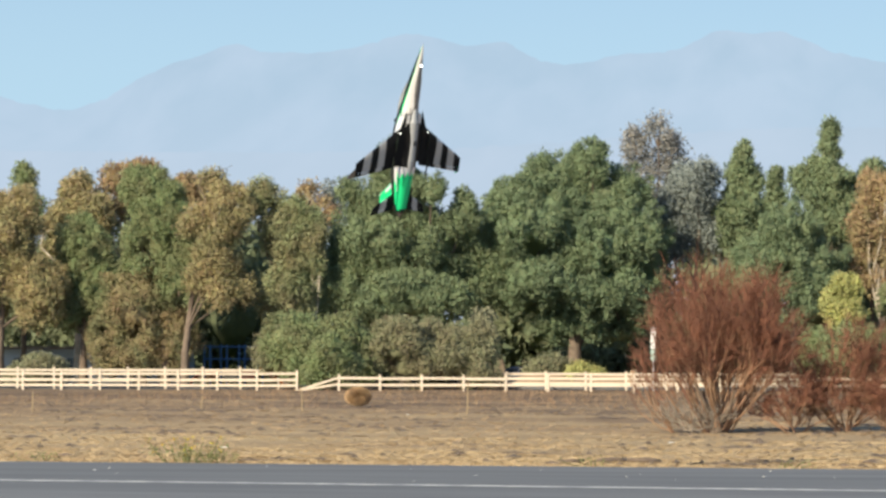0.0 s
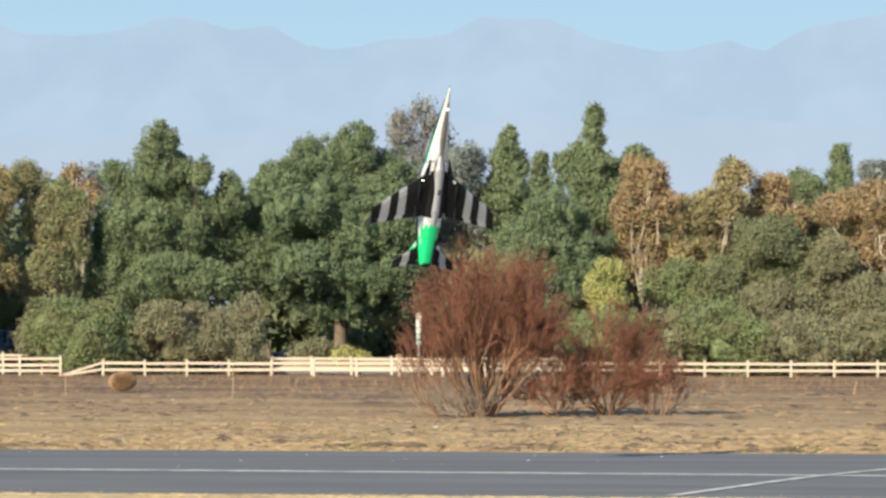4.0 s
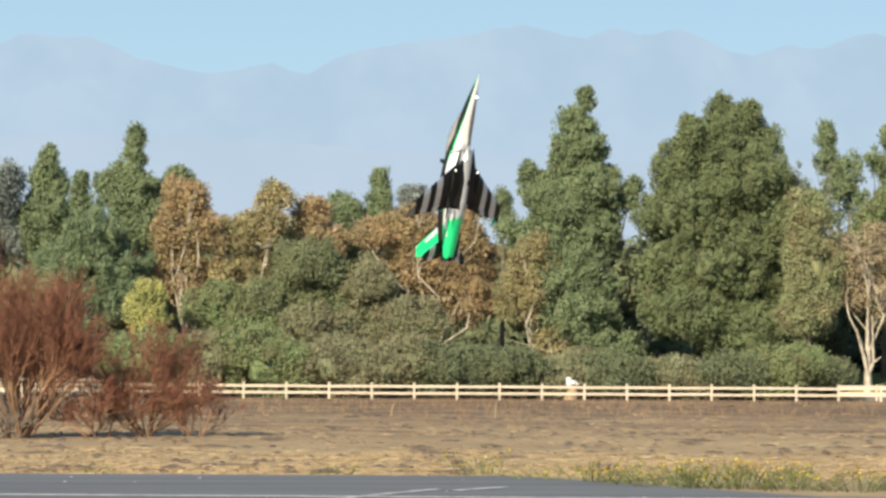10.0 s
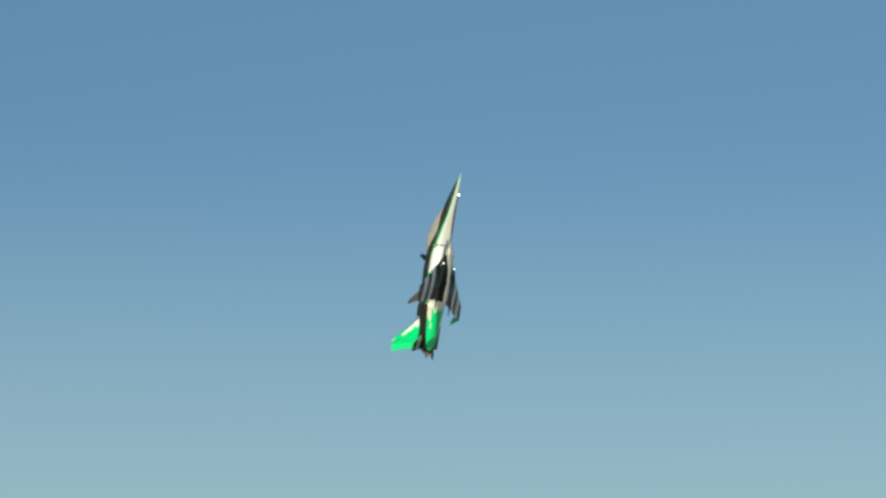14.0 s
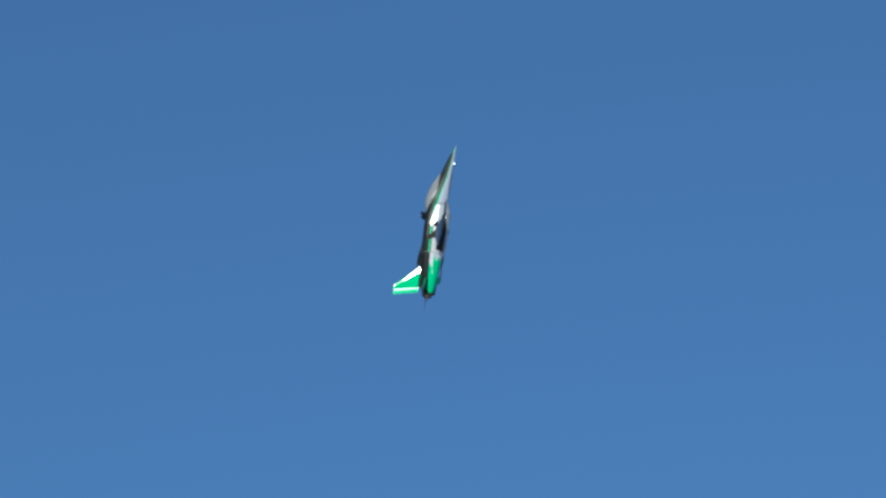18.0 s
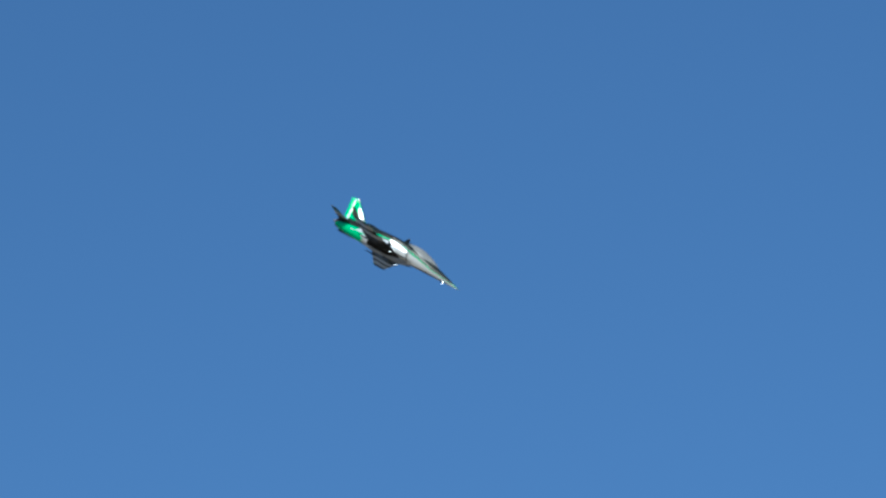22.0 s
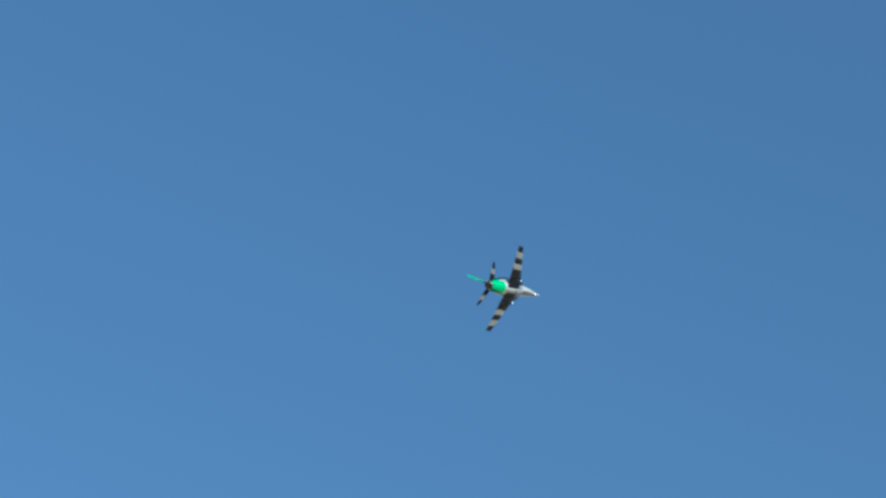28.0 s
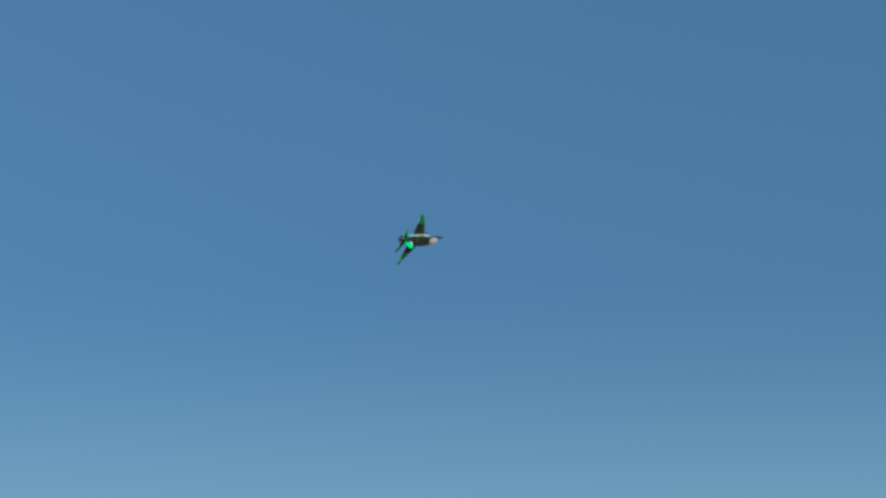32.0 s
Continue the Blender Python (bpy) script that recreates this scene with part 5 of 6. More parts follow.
# low grey wall behind the western trees
wall_m = mat("grey_wall_paint", (0.42, 0.45, 0.50), 0.8, vary=0.08, scale=0.5, fine=12)
b = thing("low_building", "long low grey building behind the trees", "building", pose(-75, 192, 0))
part("wall", boxes("wall", [(0, 0, 1.3, 26, 6, 2.6)], wall_m, 0.03), b)
part("roof", boxes("roof", [(0, 0, 2.7, 27, 7, 0.2)], mat("roof_brown", (0.2, 0.15, 0.12), 0.8), 0.03), b)
win = boxes("window", [(0, -3.02, 1.5, 1.2, 0.08, 0.9)], mat("dark_window", (0.03, 0.04, 0.05), 0.15), 0.02)
for k in range(6):
    part("window", win, b, at=pose(-10 + 4 * k, 0, 0))

# playground behind the western fence
def tubeset(name, segs, m, sides=8):
    return mesh_np(name, *tubes(segs, sides), m)


BLUE = mat("blue_paint", (0.05, 0.16, 0.36), 0.45, vary=0.08)
REDP = mat("red_plastic", (0.55, 0.09, 0.05), 0.45, vary=0.08)
ORNG = mat("orange_plastic", (0.65, 0.20, 0.06), 0.45, vary=0.08)
TANP = mat("tan_plastic", (0.6, 0.5, 0.35), 0.5, vary=0.08)
pg = thing("playground", "blue and red climbing frame in the park", "playground", pose(-56.2, 186, 0))
for x in (-2.0, -0.8, 0.5, 1.8):
    for y in (-0.7, 0.7):
        part("post", tubeset("post", [(x, y, 0, x, y, 2.9, 0.07, 0.07)], BLUE), pg, "blue post")
for z in (1.9, 2.75):
    part("crossbar", tubeset("crossbar", [(-2.0, -0.7, z, 1.8, -0.7, z, 0.05, 0.05), (-2.0, 0.7, z, 1.8, 0.7, z, 0.05, 0.05)], BLUE), pg, "blue crossbar")
part("deck", boxes("deck", [(0.0, 0, 1.15, 3.8, 1.4, 0.12)], TANP, 0.02), pg, "tan deck")
for x, m_, l_ in ((-1.4, ORNG, "orange panel"), (-0.15, TANP, "tan panel"), (1.15, REDP, "red panel")):
    part("panel", boxes("panel", [(x, -0.76, 0.75, 1.0, 0.05, 0.7)], m_, 0.02), pg, l_)
part("slide", boxes("slide", [(0, 0, 0, 2.2, 0.5, 0.08), (0, 0.25, 0.1, 2.2, 0.05, 0.2), (0, -0.25, 0.1, 2.2, 0.05, 0.2)], ORNG, 0.02), pg, "orange slide", pose(2.7, 0, 0.65, 0, 32, 0))
part("slide", boxes("slide", [(0, 0, 0, 1.8, 0.5, 0.08), (0, 0.25, 0.1, 1.8, 0.05, 0.2), (0, -0.25, 0.1, 1.8, 0.05, 0.2)], REDP, 0.02), pg, "red slide", pose(-2.7, 0, 0.6, 0, -36, 0))

# bench, bin and dark fence on the eastern lawn
bn = thing("park_bench", "weathered grey park bench on the lawn", "bench", pose(39.4, 187, 0.02 + lawn_height(187)))
GRN = mat("weathered_grey_wood", (0.27, 0.26, 0.25), 0.7, vary=0.15, scale=3)
for k in range(3):
    part("seat_slat", boxes("seat_slat", [(0, -0.15 + 0.15 * k, 0.45, 1.9, 0.11, 0.05)], GRN, 0.01), bn)
    part("back_slat", boxes("back_slat", [(0, 0.28, 0.60 + 0.13 * k, 1.9, 0.04, 0.12)], GRN, 0.01), bn)
for x in (-0.8, 0.8):
    part("leg", boxes("leg", [(x, 0, 0.21, 0.08, 0.5, 0.42), (x, 0.3, 0.5, 0.08, 0.06, 0.9)], GRN, 0.01), bn)
TEAL = mat("teal_paint", (0.02, 0.16, 0.17), 0.5, vary=0.1)
lb = thing("litter_bin", "round teal litter bin on the lawn", "bin", pose(37.8, 184, 0.02 + lawn_height(184)))
part("body", mesh_np("body", *tubes([(0, 0, 0, 0, 0, 0.62, 0.27, 0.30)], 14), TEAL), lb)
part("lid", mesh_np("lid", *tubes([(0, 0, 0.62, 0, 0, 0.70, 0.33, 0.33), (0, 0, 0.70, 0, 0, 0.78, 0.30, 0.16)], 14), TEAL), lb, "domed lid")
tagged(new("wooden_post", mesh_np("wooden_post", *tubes([(0, 0, -0.1, 0.02, 0, 0.95, 0.16, 0.14), (0.02, 0, 0.95, 0.02, 0, 1.0, 0.14, 0.09)], 9), M_STUMP)), "short tan wooden post on the lawn", "post").matrix_basis = pose(37.0, 184, 0.02 + lawn_height(184))
M_DARKRAIL = mat("dark_stained_rail", (0.035, 0.037, 0.042), 0.7, vary=0.2, scale=2)
pf = thing("park_fence", "dark stained fence along the lawn's far edge", "fence", pose(0, 195.5, 0.02 + lawn_height(195)), kind="structure")
pfp, pfr = boxes("post", [(0, 0, 0.55, 0.16, 0.16, 1.3)], M_DARKRAIL, 0.01), boxes("rail", [(0, 0, 0, 2.38, 0.05, 0.17)], M_DARKRAIL, 0.01)
for k in range(7):
    part("post", pfp, pf, at=pose(30.5 + 2.4 * k, 0, 0))
    if k < 6:
        for z in (0.30, 0.68, 1.06):
            part("rail", pfr, pf, at=pose(31.7 + 2.4 * k, -0.11, z))


# ---- vehicles ----
M_WHITE = mat("white_car_paint", (0.80, 0.80, 0.80), 0.25, vary=0.02, scale=2, bump=0, coat=0.5)
M_GLASS = mat("tinted_glass", (0.02, 0.025, 0.03), 0.06, vary=0.05, bump=0)
M_TYRE = mat("black_tyre", (0.02, 0.02, 0.02), 0.85, vary=0.1)
M_RIM = mat("alloy_rim", (0.5, 0.5, 0.52), 0.3, 0.9, vary=0.05)
M_RED = mat("red_lamp", (0.4, 0.02, 0.02), 0.2, vary=0.05)
M_CLEAR = mat("clear_lamp", (0.7, 0.7, 0.68), 0.1, vary=0.05)
M_BLACKP = mat("black_plastic", (0.03, 0.03, 0.03), 0.6, vary=0.1)


def loft_side(name, prof, half, taper, m, bev=0.06):
    """A body from its side outline (x, z), narrowed towards the roof."""
    bm = bmesh.new()
    zt, zb = max(p[1] for p in prof), min(p[1] for p in prof)
    ring = []
    for s in (-1, 1):
        ring.append([bm.verts.new((x, s * half * (1 - taper * max(0.0, (z - 0.95) / (zt - 0.95 + 1e-6))), z)) for x, z in prof])
    n = len(prof)
    bm.faces.new(ring[0][::-1])
    bm.faces.new(ring[1])
    for k in range(n):
        bm.faces.new((ring[0][k], ring[0][(k + 1) % n], ring[1][(k + 1) % n], ring[1][k]))
    bmesh.ops.recalc_face_normals(bm, faces=bm.faces[:])
    bmesh.ops.bevel(bm, geom=bm.edges[:], offset=bev, segments=2, affect="EDGES")
    me = bpy.data.meshes.new(name)
    bm.to_mesh(me)
    bm.free()
    me.materials.append(m)
    return me


def wheel(parent, x, y, r):
    w = part("wheel", None, parent, at=pose(x, y, r))
    v, f = tubes([(0, -0.1, 0, 0, 0.1, 0, r, r), (0, -0.1, 0, 0, -0.101, 0, r, r * 0.62), (0, 0.1, 0, 0, 0.101, 0, r, r * 0.62)], 20)
    part("tyre", mesh_np("tyre", v, f, M_TYRE), w)
    v, f = tubes([(0, -0.09, 0, 0, -0.092, 0, r * 0.62, 0.02), (0, 0.09, 0, 0, 0.092, 0, r * 0.62, 0.02)] + [(0, s * 0.094, 0, r * 0.58 * math.cos(a), s * 0.094, r * 0.58 * math.sin(a), 0.035, 0.025) for s in (-1, 1) for a in np.arange(0, 6.2, 1.2566)], 14)
    part("rim", mesh_np("rim", v, f, M_RIM), w)


def car(name, label, prof, glass, L, half, wheels, r, taper=0.18):
    t = thing(name, label, "car")
    part("body", loft_side("body", prof, half, taper, M_WHITE), t)
    zt = max(p[1] for p in prof)
    for pts in glass:
        for s in (-1, 1):
            v = []
            for x, z in pts:
                yy = half * (1 - taper * max(0.0, (z - 0.95) / (zt - 0.95))) + 0.012
                v += [(x, s * yy, z), (x, s * (yy - 0.03), z)]
            k = len(pts)
            f = [tuple(range(0, 2 * k, 2)), tuple(range(1, 2 * k, 2))] + [(2 * i, 2 * ((i + 1) % k), 2 * ((i + 1) % k) + 1, 2 * i + 1) for i in range(k)]
            part("side_window", mesh_of("side_window", v, f, M_GLASS), t, "dark tinted window")
    for x in wheels:
        for s in (-1, 1):
            wheel(t, x, s * (half - 0.09), r)
    part("sill", boxes("sill", [(0, 0, 0.30, L * 0.86, half * 1.96, 0.16)], M_BLACKP, 0.02), t, "black sill")
    for s in (-1, 1):
        part("headlight", boxes("headlight", [(L / 2 - 0.12, s * (half - 0.22), 0.72, 0.2, 0.3, 0.14)], M_CLEAR, 0.03), t)
        part("tail_light", boxes("tail_light", [(-L / 2 + 0.06, s * (half - 0.14), 0.95, 0.1, 0.2, 0.34)], M_RED, 0.03), t)
        part("mirror", boxes("mirror", [(L * 0.17, s * (half + 0.08), 1.02, 0.12, 0.18, 0.12)], M_WHITE, 0.03), t)
    return t


van = car("minivan", "white minivan with dark windows driving on the road", [(-2.45, 0.35), (-2.5, 0.9), (-2.35, 1.45), (-2.1, 1.90), (0.3, 1.94), (0.75, 1.74), (1.6, 1.08), (2.35, 0.86), (2.5, 0.6), (2.45, 0.32)],
          [[(-2.15, 1.08), (-2.05, 1.68), (-1.2, 1.74), (-1.2, 1.08)], [(-1.12, 1.08), (-1.12, 1.74), (-0.2, 1.76), (-0.2, 1.08)], [(-0.12, 1.08), (-0.12, 1.76), (0.4, 1.70), (1.15, 1.08)]], 5.0, 0.96, (-1.55, 1.5), 0.34)
sedan = car("sedan", "white sedan driving on the road", [(-2.3, 0.35), (-2.35, 0.85), (-2.2, 1.0), (-1.6, 1.08), (-0.9, 1.42), (0.2, 1.45), (1.0, 1.02), (2.15, 0.84), (2.3, 0.6), (2.25, 0.32)],
            [[(-1.45, 1.06), (-0.85, 1.36), (-0.35, 1.37), (-0.35, 1.02)], [(-0.28, 1.02), (-0.28, 1.37), (0.2, 1.38), (0.85, 1.02)]], 4.6, 0.9, (-1.4, 1.4), 0.32)

truck = thing("box_truck", "white box truck driving on the road", "truck")
M_BOXW = mat("white_truck_panel", (0.82, 0.82, 0.80), 0.45, vary=0.03, scale=1.2, fine=9, bump=0.05)
part("cargo_box", boxes("cargo_box", [(-0.62, 0, 2.24, 4.75, 2.4, 2.28)], M_BOXW, 0.03), truck)
part("attic_box", boxes("attic_box", [(2.28, 0, 3.04, 0.95, 2.4, 0.68)], M_BOXW, 0.04), truck)
part("cab", loft_side("cab", [(1.95, 0.5), (1.95, 2.55), (2.6, 2.55), (3.05, 1.75), (3.6, 1.5), (3.7, 0.5)], 1.0, 0.12, M_WHITE), truck)
for s in (-1, 1):
    part("side_window", boxes("side_window", [(2.45, s * 0.965, 1.98, 0.7, 0.03, 0.6)], M_GLASS, 0.01), truck, "dark window")
    part("headlight", boxes("headlight", [(3.68, s * 0.75, 0.95, 0.08, 0.3, 0.2)], M_CLEAR, 0.02), truck)
    for z in (1.35, 3.35):
        part("trim_rail", boxes("trim_rail", [(-0.62, s * 1.205, z, 4.65, 0.02, 0.06)], M_RIM), truck)
part("chassis", boxes("chassis", [(0.1, 0, 0.72, 6.3, 0.9, 0.26)], M_BLACKP, 0.02), truck)
part("front_bumper", boxes("front_bumper", [(3.72, 0, 0.55, 0.14, 2.0, 0.25)], M_BLACKP, 0.02), truck)
part("rear_bumper", boxes("rear_bumper", [(-3.05, 0, 0.6, 0.12, 2.2, 0.2)], M_BLACKP, 0.02), truck)
for x in (2.75, -2.1):
    for s in (-1, 1):
        wheel(truck, x, s * 1.0, 0.42)

# parked cars under the pines
for x, y, m_, lab in ((-39.0, 186, (0.72, 0.72, 0.72), "white parked car in the shade"), (-36.6, 187, (0.08, 0.12, 0.25), "dark blue parked car in the shade")):
    pc = car("parked_car", lab, [(-2.2, 0.35), (-2.25, 0.85), (-1.9, 1.0), (-1.2, 1.4), (0.1, 1.42), (0.9, 1.02), (2.1, 0.84), (2.2, 0.5), (2.15, 0.32)],
             [[(-1.5, 1.05), (-1.05, 1.33), (-0.4, 1.35), (-0.4, 1.02)], [(-0.3, 1.02), (-0.3, 1.35), (0.1, 1.35), (0.75, 1.02)]], 4.4, 0.88, (-1.35, 1.35), 0.31)
    pc.matrix_basis = pose(x, y, 0, 0, 0, 180)
    bm_ = pc.children[0]
    bm_.data.materials[0] = mat("car_paint", m_, 0.3, vary=0.03, coat=0.4)

# ---- the jet model ----
J_WHITE = mat("pearl_white_film", (0.83, 0.83, 0.84), 0.27, 0.42, vary=0.04, scale=2.5, bump=0, coat=0.15)
J_SILVER = mat("silver_grey_film", (0.55, 0.55, 0.56), 0.40, 0.70, vary=0.08, scale=4, bump=0, coat=0.1)
J_STRIP = mat("brushed_grey_film", (0.36, 0.37, 0.385), 0.4, 0.2, vary=0.15, scale=4, bump=0, coat=0.15)
J_BLACK = mat("black_film", (0.011, 0.011, 0.012), 0.32, vary=0.15, scale=3, bump=0, coat=0.2)
J_DARK = mat("dark_green_black_film", (0.013, 0.022, 0.018), 0.3, vary=0.25, scale=3, bump=0, other=(0.016, 0.015, 0.014), coat=0.2)
J_GREEN = mat("vivid_green_film", (0.006, 0.60, 0.215), 0.25, vary=0.08, scale=3, bump=0, coat=0.3)
J_DEEPGREEN = mat("deep_green_film", (0.010, 0.20, 0.10), 0.35, vary=0.3, scale=5, bump=0, other=(0.012, 0.07, 0.045), coat=0.3)
# dark grey standing in for the ground mirrored in the nose film
J_REFLECT = mat("dark_reflection_paint", (0.15, 0.145, 0.14), 0.42, 0.0, vary=0.2, scale=5, bump=0, coat=0.0)
J_CANOPY = mat("smoked_canopy", (0.27, 0.265, 0.25), 0.14, vary=0.12, scale=5, bump=0, coat=0.6)
J_METAL = mat("burnt_steel", (0.42, 0.33, 0.26), 0.3, 0.95, vary=0.15, scale=14, bump=0.1)
J_BRONZE = mat("bronze_film", (0.03, 0.026, 0.023), 0.5, 0.0, vary=0.1, scale=6, bump=0)
for m_ in (J_BLACK, J_DARK, J_BRONZE, J_REFLECT):
    m_.node_tree.nodes["Principled BSDF"].inputs["Specular IOR Level"].default_value = 0.14
    m_.node_tree.nodes["Principled BSDF"].inputs["Coat Weight"].default_value = 0.02
J_LAMP = bpy.data.materials.new("white_led")
J_LAMP.use_nodes = True
J_LAMP.node_tree.nodes["Principled BSDF"].inputs["Emission Color"].default_value = (1, 0.97, 0.9, 1)
J_LAMP.node_tree.nodes["Principled BSDF"].inputs["Emission Strength"].default_value = 6.0

# stations: x, half width at the chine, height above and depth below it, height of the chine
SECT = ((2.40, 0.004, 0.004, 0.004, -0.060), (2.36, 0.014, 0.016, 0.012, -0.055), (2.22, 0.036, 0.048, 0.030, -0.040), (2.02, 0.066, 0.088, 0.052, -0.020), (1.84, 0.094, 0.112, 0.074, 0.000),
        (1.66, 0.114, 0.112, 0.115, 0.040), (1.50, 0.130, 0.104, 0.155, 0.075), (1.40, 0.142, 0.098, 0.180, 0.095), (1.25, 0.165, 0.086, 0.225, 0.122), (1.05, 0.185, 0.078, 0.262, 0.130), (0.85, 0.180, 0.080, 0.252, 0.118),
        (0.62, 0.158, 0.085, 0.225, 0.100), (0.42, 0.138, 0.085, 0.195, 0.080), (0.22, 0.115, 0.075, 0.155, 0.055), (0.06, 0.092, 0.070, 0.105, 0.020), (0.02, 0.080, 0.078, 0.078, 0.0))


def section(x):
    for a, b in zip(SECT, SECT[1:]):
        if a[0] >= x >= b[0]:
            u = (a[0] - x) / (a[0] - b[0])
            return [p + (q_ - p) * u for p, q_ in zip(a, b)]
    return SECT[-1]


def hull(x, th, grow=0.0):
    """A point of the fuselage skin: station x, angle th (0 left, 90 top)."""
    _, w, up, dn, z0 = section(x)
    c, s = math.cos(th), math.sin(th)
    p = (0.68 if x > 1.3 else 0.8) if s > 0 else min(1.25, max(0.78, 0.78 + 1.1 * (x - 1.12)))
    return (x, (w + grow) * math.copysign(abs(c) ** p, c), z0 + (up if s > 0 else dn) * math.copysign(abs(s) ** p, s) + math.copysign(grow, s) * abs(s))


def fuselage_part(name, x0, x1, paint, mats, parent, label, n=18, seg=48):
    xs = np.linspace(x0, x1, n)
    v = [hull(x, 2 * math.pi * k / seg) for x in xs for k in range(seg)]
    f, idx = [], []
    for i in range(n - 1):
        for k in range(seg):
            f.append((i * seg + k, i * seg + (k + 1) % seg, (i + 1) * seg + (k + 1) % seg, (i + 1) * seg + k))
            deg = (k + 0.5) * 360 / seg
            deg = deg - 360 if deg > 270 else deg
            deg = 180 - deg if deg > 90 else deg          # -90 belly .. 90 spine
            idx.append(paint((xs[i] + xs[i + 1]) / 2, deg))
    f += [tuple(range(seg))[::-1], tuple(range((n - 1) * seg, n * seg))]
    idx += [0, 0]
    me = mesh_of(name, v, f, mats, idx, True)
    return part(name, me, parent, label)


jet = thing("model_jet", "radio-controlled model jet in green, white and black, hovering nose up", "model aircraft")
NM = [J_WHITE, J_DARK, J_GREEN, J_SILVER, J_BLACK, J_DEEPGREEN, J_REFLECT]


def paint_nose(x, d):
    if x > 2.26:
        return 5 if d > -9 else 2 if d > -16 else 0
    if d > -4:
        return 1
    if d > -9:
        return 2
    if d > -11:
        return 1
    if d > -15:
        return 2
    # dark reflection painted along the underside of the nose
    if d < -58 - 40 * abs(x - 1.86) and 1.46 < x < 2.2:
        return 6
    if d < -50 and x < 1.62 + 0.002 * d:
        return 3
    return 0


def paint_mid(x, d):
    if d > -4:
        return 1
    if d > -8:
        return 2
    if d > -10:
        return 1
    if d > -13:
        return 2 if x > 0.8 else 0
    if 1.14 < x < 1.21 and -27 < d < -21:
        return 2
    # dark panel over the wing root with a slanting edge
    if d > -30 - 46 * max(0.0, x - 1.02) * (1 if x < 1.3 else 2) or x < 0.66:
        return 0
    return 4


def paint_tail(x, d):
    if d > -8:
        return 1
    if 0.30 < x < 0.37 and -32 < d < -24:
        return 0
    if -26 < d < -12 and x > 0.46 + 0.006 * d + 0.06:
        return 0
    if x > 0.545 + 0.035 * math.sin(d * 0.2) + (0.03 if d < -60 else 0.0):
        return 0
    if d < -50 and x < 0.05:
        return 1
    return 2


nose = fuselage_part("nose_section", 2.40, 1.40, paint_nose, NM, jet, "white nose with dark green top", 50, 96)
mid = fuselage_part("centre_fuselage", 1.397, 0.62, paint_mid, NM, jet, "white, black and silver centre fuselage", 50, 96)
tail = fuselage_part("tail_section", 0.617, 0.02, paint_tail, NM, jet, "vivid green tail section", 40, 72)

# canopy
v, f = [], []
cs, seg = np.linspace(0, 1, 16), 14
for u in cs:
    x = 1.94 - 0.66 * u
    _, w, up, dn, z0 = section(x)
    h = 0.078 * math.sin(math.pi * min(1, u * 0.94 + 0.02)) ** 0.8 * (0.75 + 0.35 * u)
    for k in range(seg + 1):
        th = math.pi * k / seg
        ww = w * 0.985 * math.sin(math.pi * min(1, 0.02 + 0.90 * u)) ** 0.30
        v.append((x, ww * math.copysign(abs(math.cos(th)) ** 0.72, math.cos(th)), z0 + up * 0.24 + (up * 0.76 + h) * math.sin(th) ** 0.8))
for i in range(15):
    for k in range(seg):
        f.append((i * (seg + 1) + k, i * (seg + 1) + k + 1, (i + 1) * (seg + 1) + k + 1, (i + 1) * (seg + 1) + k))
part("canopy", mesh_of("canopy", v, f, J_CANOPY, smooth=True), jet, "smoked grey canopy")

# intakes: curved ducts along the sides
for s in (-1, 1):
    v, f = [], []
    xs = np.linspace(1.43, 1.02, 10)
    for i, x in enumerate(xs):
        g = 0.036 * (1 - (i / 9) ** 2) + 0.002
        for k in range(11):
            th = radians(-62 + 58 * k / 10)
            p = hull(x, th, g * math.sin(math.pi * (k + 0.2) / 10.4) ** 0.5)
            v.append((p[0] - 0.07 * (k / 10) * (1 - i / 9), p[1] * s, p[2]))
    for i in range(9):
        for k in range(10):
            q4 = (i * 11 + k, i * 11 + k + 1, i * 11 + k + 12, i * 11 + k + 11)
            f.append(q4 if s > 0 else q4[::-1])
    ik = part("intake", mesh_of("intake", v, f, [J_WHITE, J_BLACK], [0 if -59 + 5.8 * k > -11 - 190 * (1.43 - 0.0456 * (i + 0.5) - 0.0045 * k * (1 - i / 9) - 1.05) else 1 for i in range(9) for k in range(10)], True), jet, "white and black air intake")
    lip = [(*v[k], *v[k + 1], 0.008, 0.008) for k in range(10)]
    part("intake_lip", mesh_np("intake_lip", *tubes([(*a_, 0.005, 0.005) for a_ in [q_[:6] for q_ in lip]], 6), J_BLACK), ik, "black intake lip")


